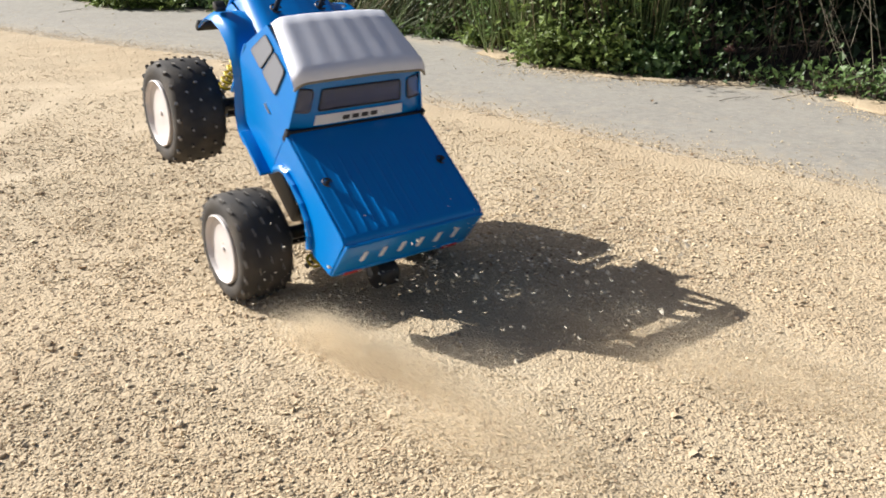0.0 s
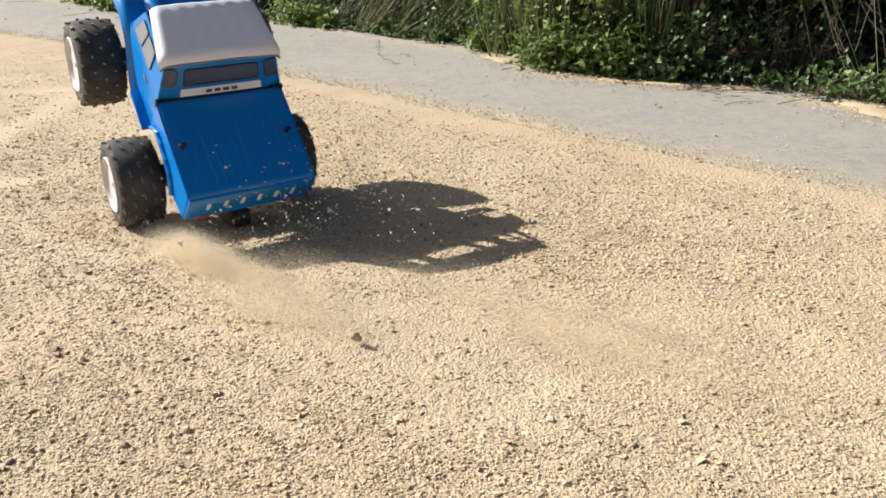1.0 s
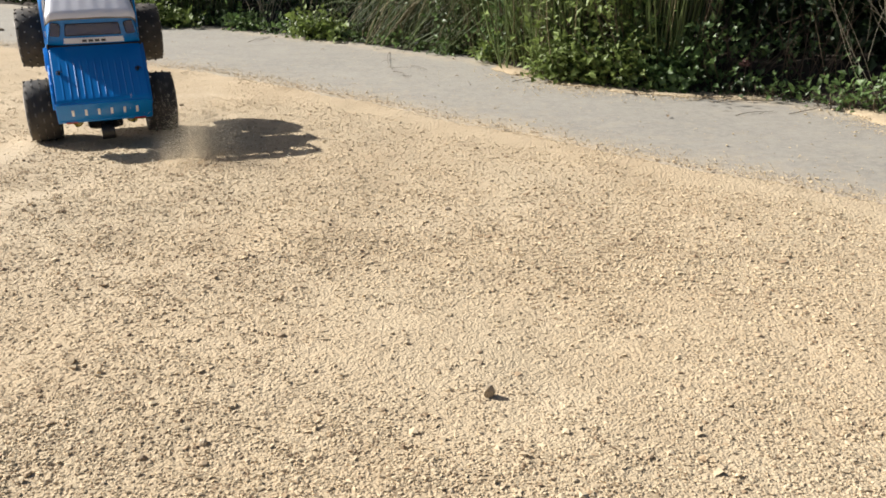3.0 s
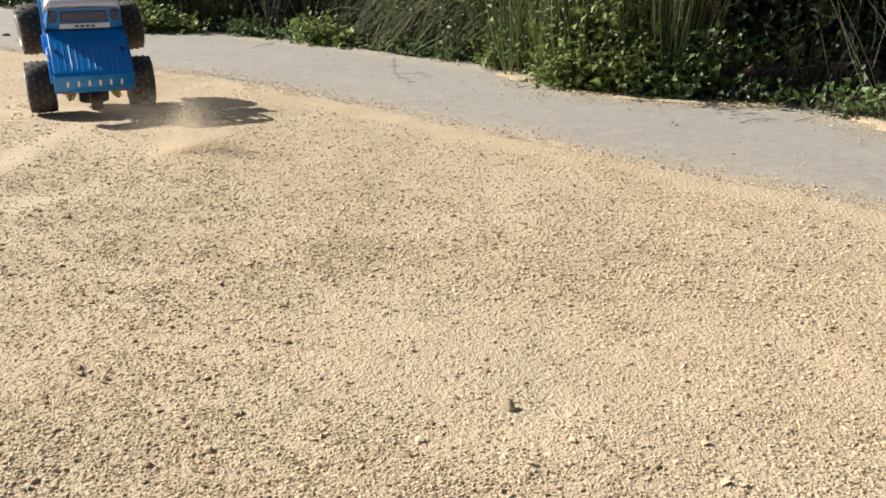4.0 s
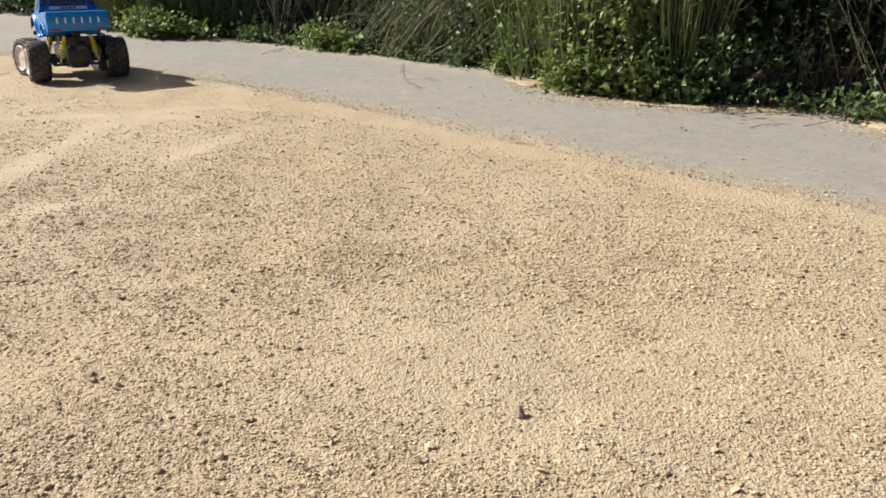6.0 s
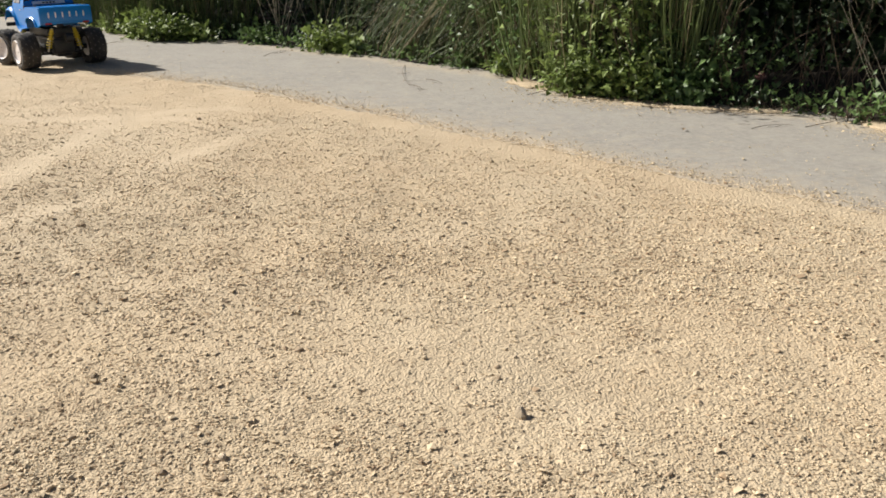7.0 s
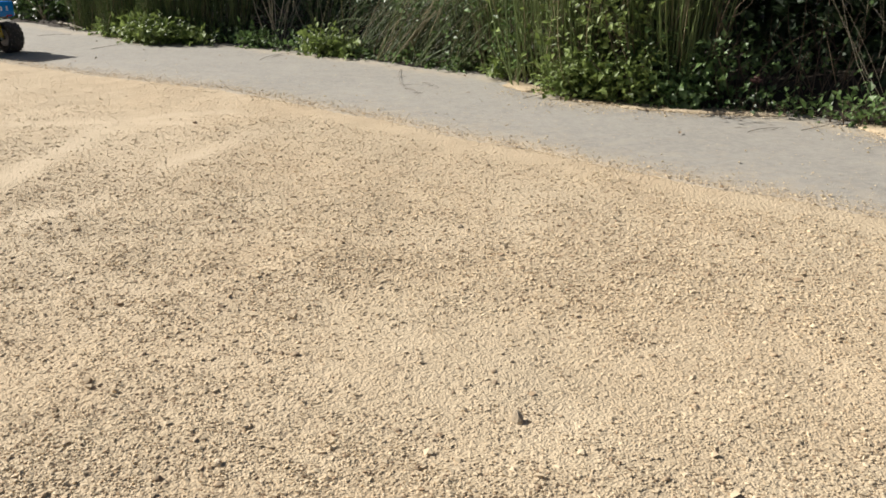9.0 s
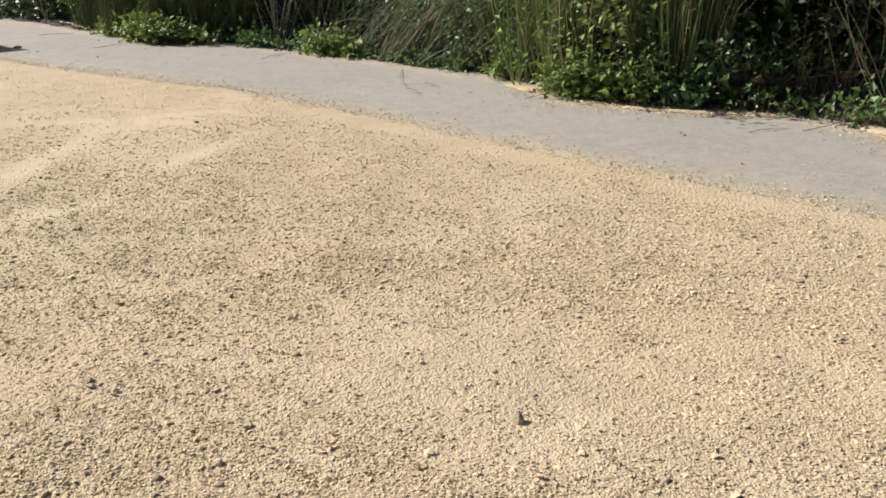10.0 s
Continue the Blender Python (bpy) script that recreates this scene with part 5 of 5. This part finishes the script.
def loose_motions():
    """Dust, grit and the rolling stone."""
    under = -0.30

    def behind(t, dx, dy, z):
        x, y, turn, *_ = run_at(t)
        c, s = math.cos(radians(turn)), math.sin(radians(turn))
        return Matrix.Translation((x - 0.1 * c + dx, y - 0.1 * s + dy, z)) @ Matrix.Rotation(radians(-42), 4, "Z")

    ts = (0, 0.4, 0.8, 1.2, 1.6, 2.0, 2.4)
    walk(near_plume, [(t, behind(t, 0.115, -0.125, -0.002 + 0.003 * math.sin(t * 5))) for t in ts] + [(2.8, behind(2.8, 0.11, -0.13, -0.02)), (3.3, behind(2.8, 0.11, -0.13, under)), (10, behind(2.8, 0.11, -0.13, under))])
    walk(long_plume, [(t, behind(t, 0.215, -0.245, -0.006)) for t in ts] + [(2.8, behind(2.8, 0.2, -0.25, -0.02)), (3.6, behind(2.8, 0.2, -0.3, under)), (10, behind(2.8, 0.2, -0.3, under))])
    walk(old_plume, [(0, pose(0.30, 0.615, -0.002, 0, 0, -37)), (0.5, pose(0.26, 0.635, -0.002, 0, 0, -38)), (1.0, pose(0.17, 0.70, -0.006, 0, 0, -38)), (1.5, pose(0.07, 0.78, -0.012, 0, 0, -40)),
                     (2.4, pose(0.0, 0.86, -0.05, 0, 0, -40)), (3.2, pose(0.0, 0.86, under)), (10, pose(0.0, 0.86, under))])
    walk(late_plume, [(0, pose(-0.36, 1.40, under)), (1.6, pose(-0.36, 1.38, under)), (2.3, pose(-0.36, 1.38, -0.05)), (2.7, pose(-0.36, 1.36, -0.01)), (3.0, pose(-0.39, 1.42, 0.0)), (3.8, pose(-0.44, 1.52, 0.0)),
                      (4.5, pose(-0.465, 1.56, 0.0)), (5.0, pose(-0.475, 1.56, -0.006)), (5.6, pose(-0.48, 1.58, -0.06)), (6.3, pose(-0.48, 1.58, under)), (10, pose(-0.48, 1.58, under))])
    walk(last_plume, [(0, pose(-0.45, 1.7, under)), (3.0, pose(-0.45, 1.7, under)), (3.8, pose(-0.50, 1.66, -0.01)), (4.5, pose(-0.55, 1.78, -0.005)), (5.2, pose(-0.62, 1.95, -0.015)),
                      (6.2, pose(-0.66, 2.05, -0.07)), (7.0, pose(-0.66, 2.05, under)), (10, pose(-0.66, 2.05, under))])
    for k, grit in enumerate(spray):
        rows = []
        for i in range(19):
            t = i * 0.15
            x, y, turn, *_ = run_at(t)
            hop = 0.012 * abs(math.sin(t * 6.5 + k * 1.1)) + 0.01
            rows.append((t, Matrix.Translation((x + 0.17, y - 0.06, hop)) @ Matrix.Rotation(t * (0.9 - 0.5 * k), 4, "Z")))
        end = rows[-1][1].translation
        walk(grit, rows + [(3.1, pose(*end.xy, -0.12)), (3.6, pose(*end.xy, under)), (10, pose(*end.xy, under))])
    way = [(0.6, -0.09, 0.728, 0.016), (0.9, -0.06, 0.701, 0.006), (1.2, -0.039, 0.682, 0.006), (1.5, -0.022, 0.672, 0.008), (1.8, -0.001, 0.662, 0.010), (2.1, 0.019, 0.651, 0.001),
           (2.3, 0.025, 0.644, 0.006), (2.5, 0.033, 0.638, 0.009), (2.7, 0.042, 0.632, 0.006), (3.2, 0.058, 0.624, 0.001), (3.8, 0.064, 0.619, 0.0)]
    size = rolling.scale.x
    rows = [(0, pose(-0.15, 0.80, 0.004)), (0.3, pose(-0.12, 0.76, 0.006, 10, 10))]
    for k, (t, x, y, hop) in enumerate(way):
        rows.append((t, pose(x, y, float(height(np.array(x), np.array(y))) + size * 0.34 + hop, -40 * k, 30 * k, 10 * k)))
    rows.append((10, rows[-1][1]))
    walk(rolling, rows)



# ---- what moves ----
# seconds, rear axle x, y, heading, nose-up angle, sideways lean
RUN = [
    (0, -0.0782, 0.8570, 35.53, 39.07, -0.29),
    (0.5, -0.1697, 0.9642, 31.26, 42.83, -0.30),
    (1, -0.2677, 1.0878, 32.75, 48.55, -2.45),
    (1.5, -0.3428, 1.1492, 31.18, 43.30, -1.90),
    (2, -0.4321, 1.2742, 26.81, 41.60, 0.19),
    (2.5, -0.5291, 1.4371, 24.08, 44.79, -0.91),
    (2.7, -0.5627, 1.4984, 23.01, 43.27, -1.00),
    (3.8, -0.7285, 1.8324, 23.84, 38.77, -0.48),
    (4, -0.7557, 1.8897, 24.58, 38.27, 0.10),
    (4.5, -0.8307, 2.0296, 27.22, 28.68, 1.19),
    (5, -0.9098, 2.2084, 29.06, 13.53, 0.98),
    (5.5, -0.9823, 2.3439, 27.75, -5.70, 2.91),
    (5.7, -0.9943, 2.3608, 29.21, -4.83, 1.85),
    (7, -1.2066, 2.7167, 42.77, -0.74, -0.46),
    (7.5, -1.3086, 2.8331, 57.46, -1.01, -0.58),
    (8, -1.3916, 2.8958, 60.19, -0.69, 0.90),
    (8.5, -1.5009, 2.9983, 63.72, -0.10, 1.14),
    (9, -1.6250, 3.0836, 57.46, 0.00, 0.00),
    (9.5, -1.7900, 3.2000, 58.0, 0.0, 0.0),
    (10, -1.9000, 3.2900, 58.0, 0.0, 0.0),
]


def truck_pose(x, y, turn, rear_up, lean):
    return (Matrix.Translation((x, y, R_TYRE)) @ Matrix.Rotation(radians(turn), 4, "Z") @ Matrix.Rotation(radians(rear_up), 4, "X")
            @ Matrix.Rotation(radians(lean), 4, "Y"))


def run_at(t):
    ts = [r[0] for r in RUN]
    return [float(np.interp(t, ts, [r[k] for r in RUN])) for k in range(1, 6)]


def motions():
    walk(toy, [(r[0], truck_pose(*r[1:])) for r in RUN])
    # wheels roll by the way covered; the driven rear pair slips while the truck rears, the front pair coasts down
    steps = [i * 0.125 for i in range(81)]
    rear, fore, last = 0.0, 0.0, run_at(0)
    rows_rear, rows_fore = [], []
    for t in steps:
        now = run_at(t)
        way = math.hypot(now[0] - last[0], now[1] - last[1])
        rear -= (78.0 if 0 < t < 4.4 else math.degrees(way / R_TYRE))
        fore -= math.degrees(way / R_TYRE) * (0.25 if t < 5.2 else 1.0)
        last = now
        rows_rear.append((t, rear))
        rows_fore.append((t, fore))
    for k, wheel in enumerate(toy_wheels):
        x, y, z = wheel.location
        steer = (lambda t: 0.0) if k < 2 else (lambda t: float(np.interp(t, (0, 3.6, 4.6, 5.6, 8, 10), (0, 0, 14, 20, 20, 12))))
        walk(wheel, [(t, pose(x, y, z, a, 0, steer(t))) for t, a in (rows_rear if k < 2 else rows_fore)])
    loose_motions()


motions()
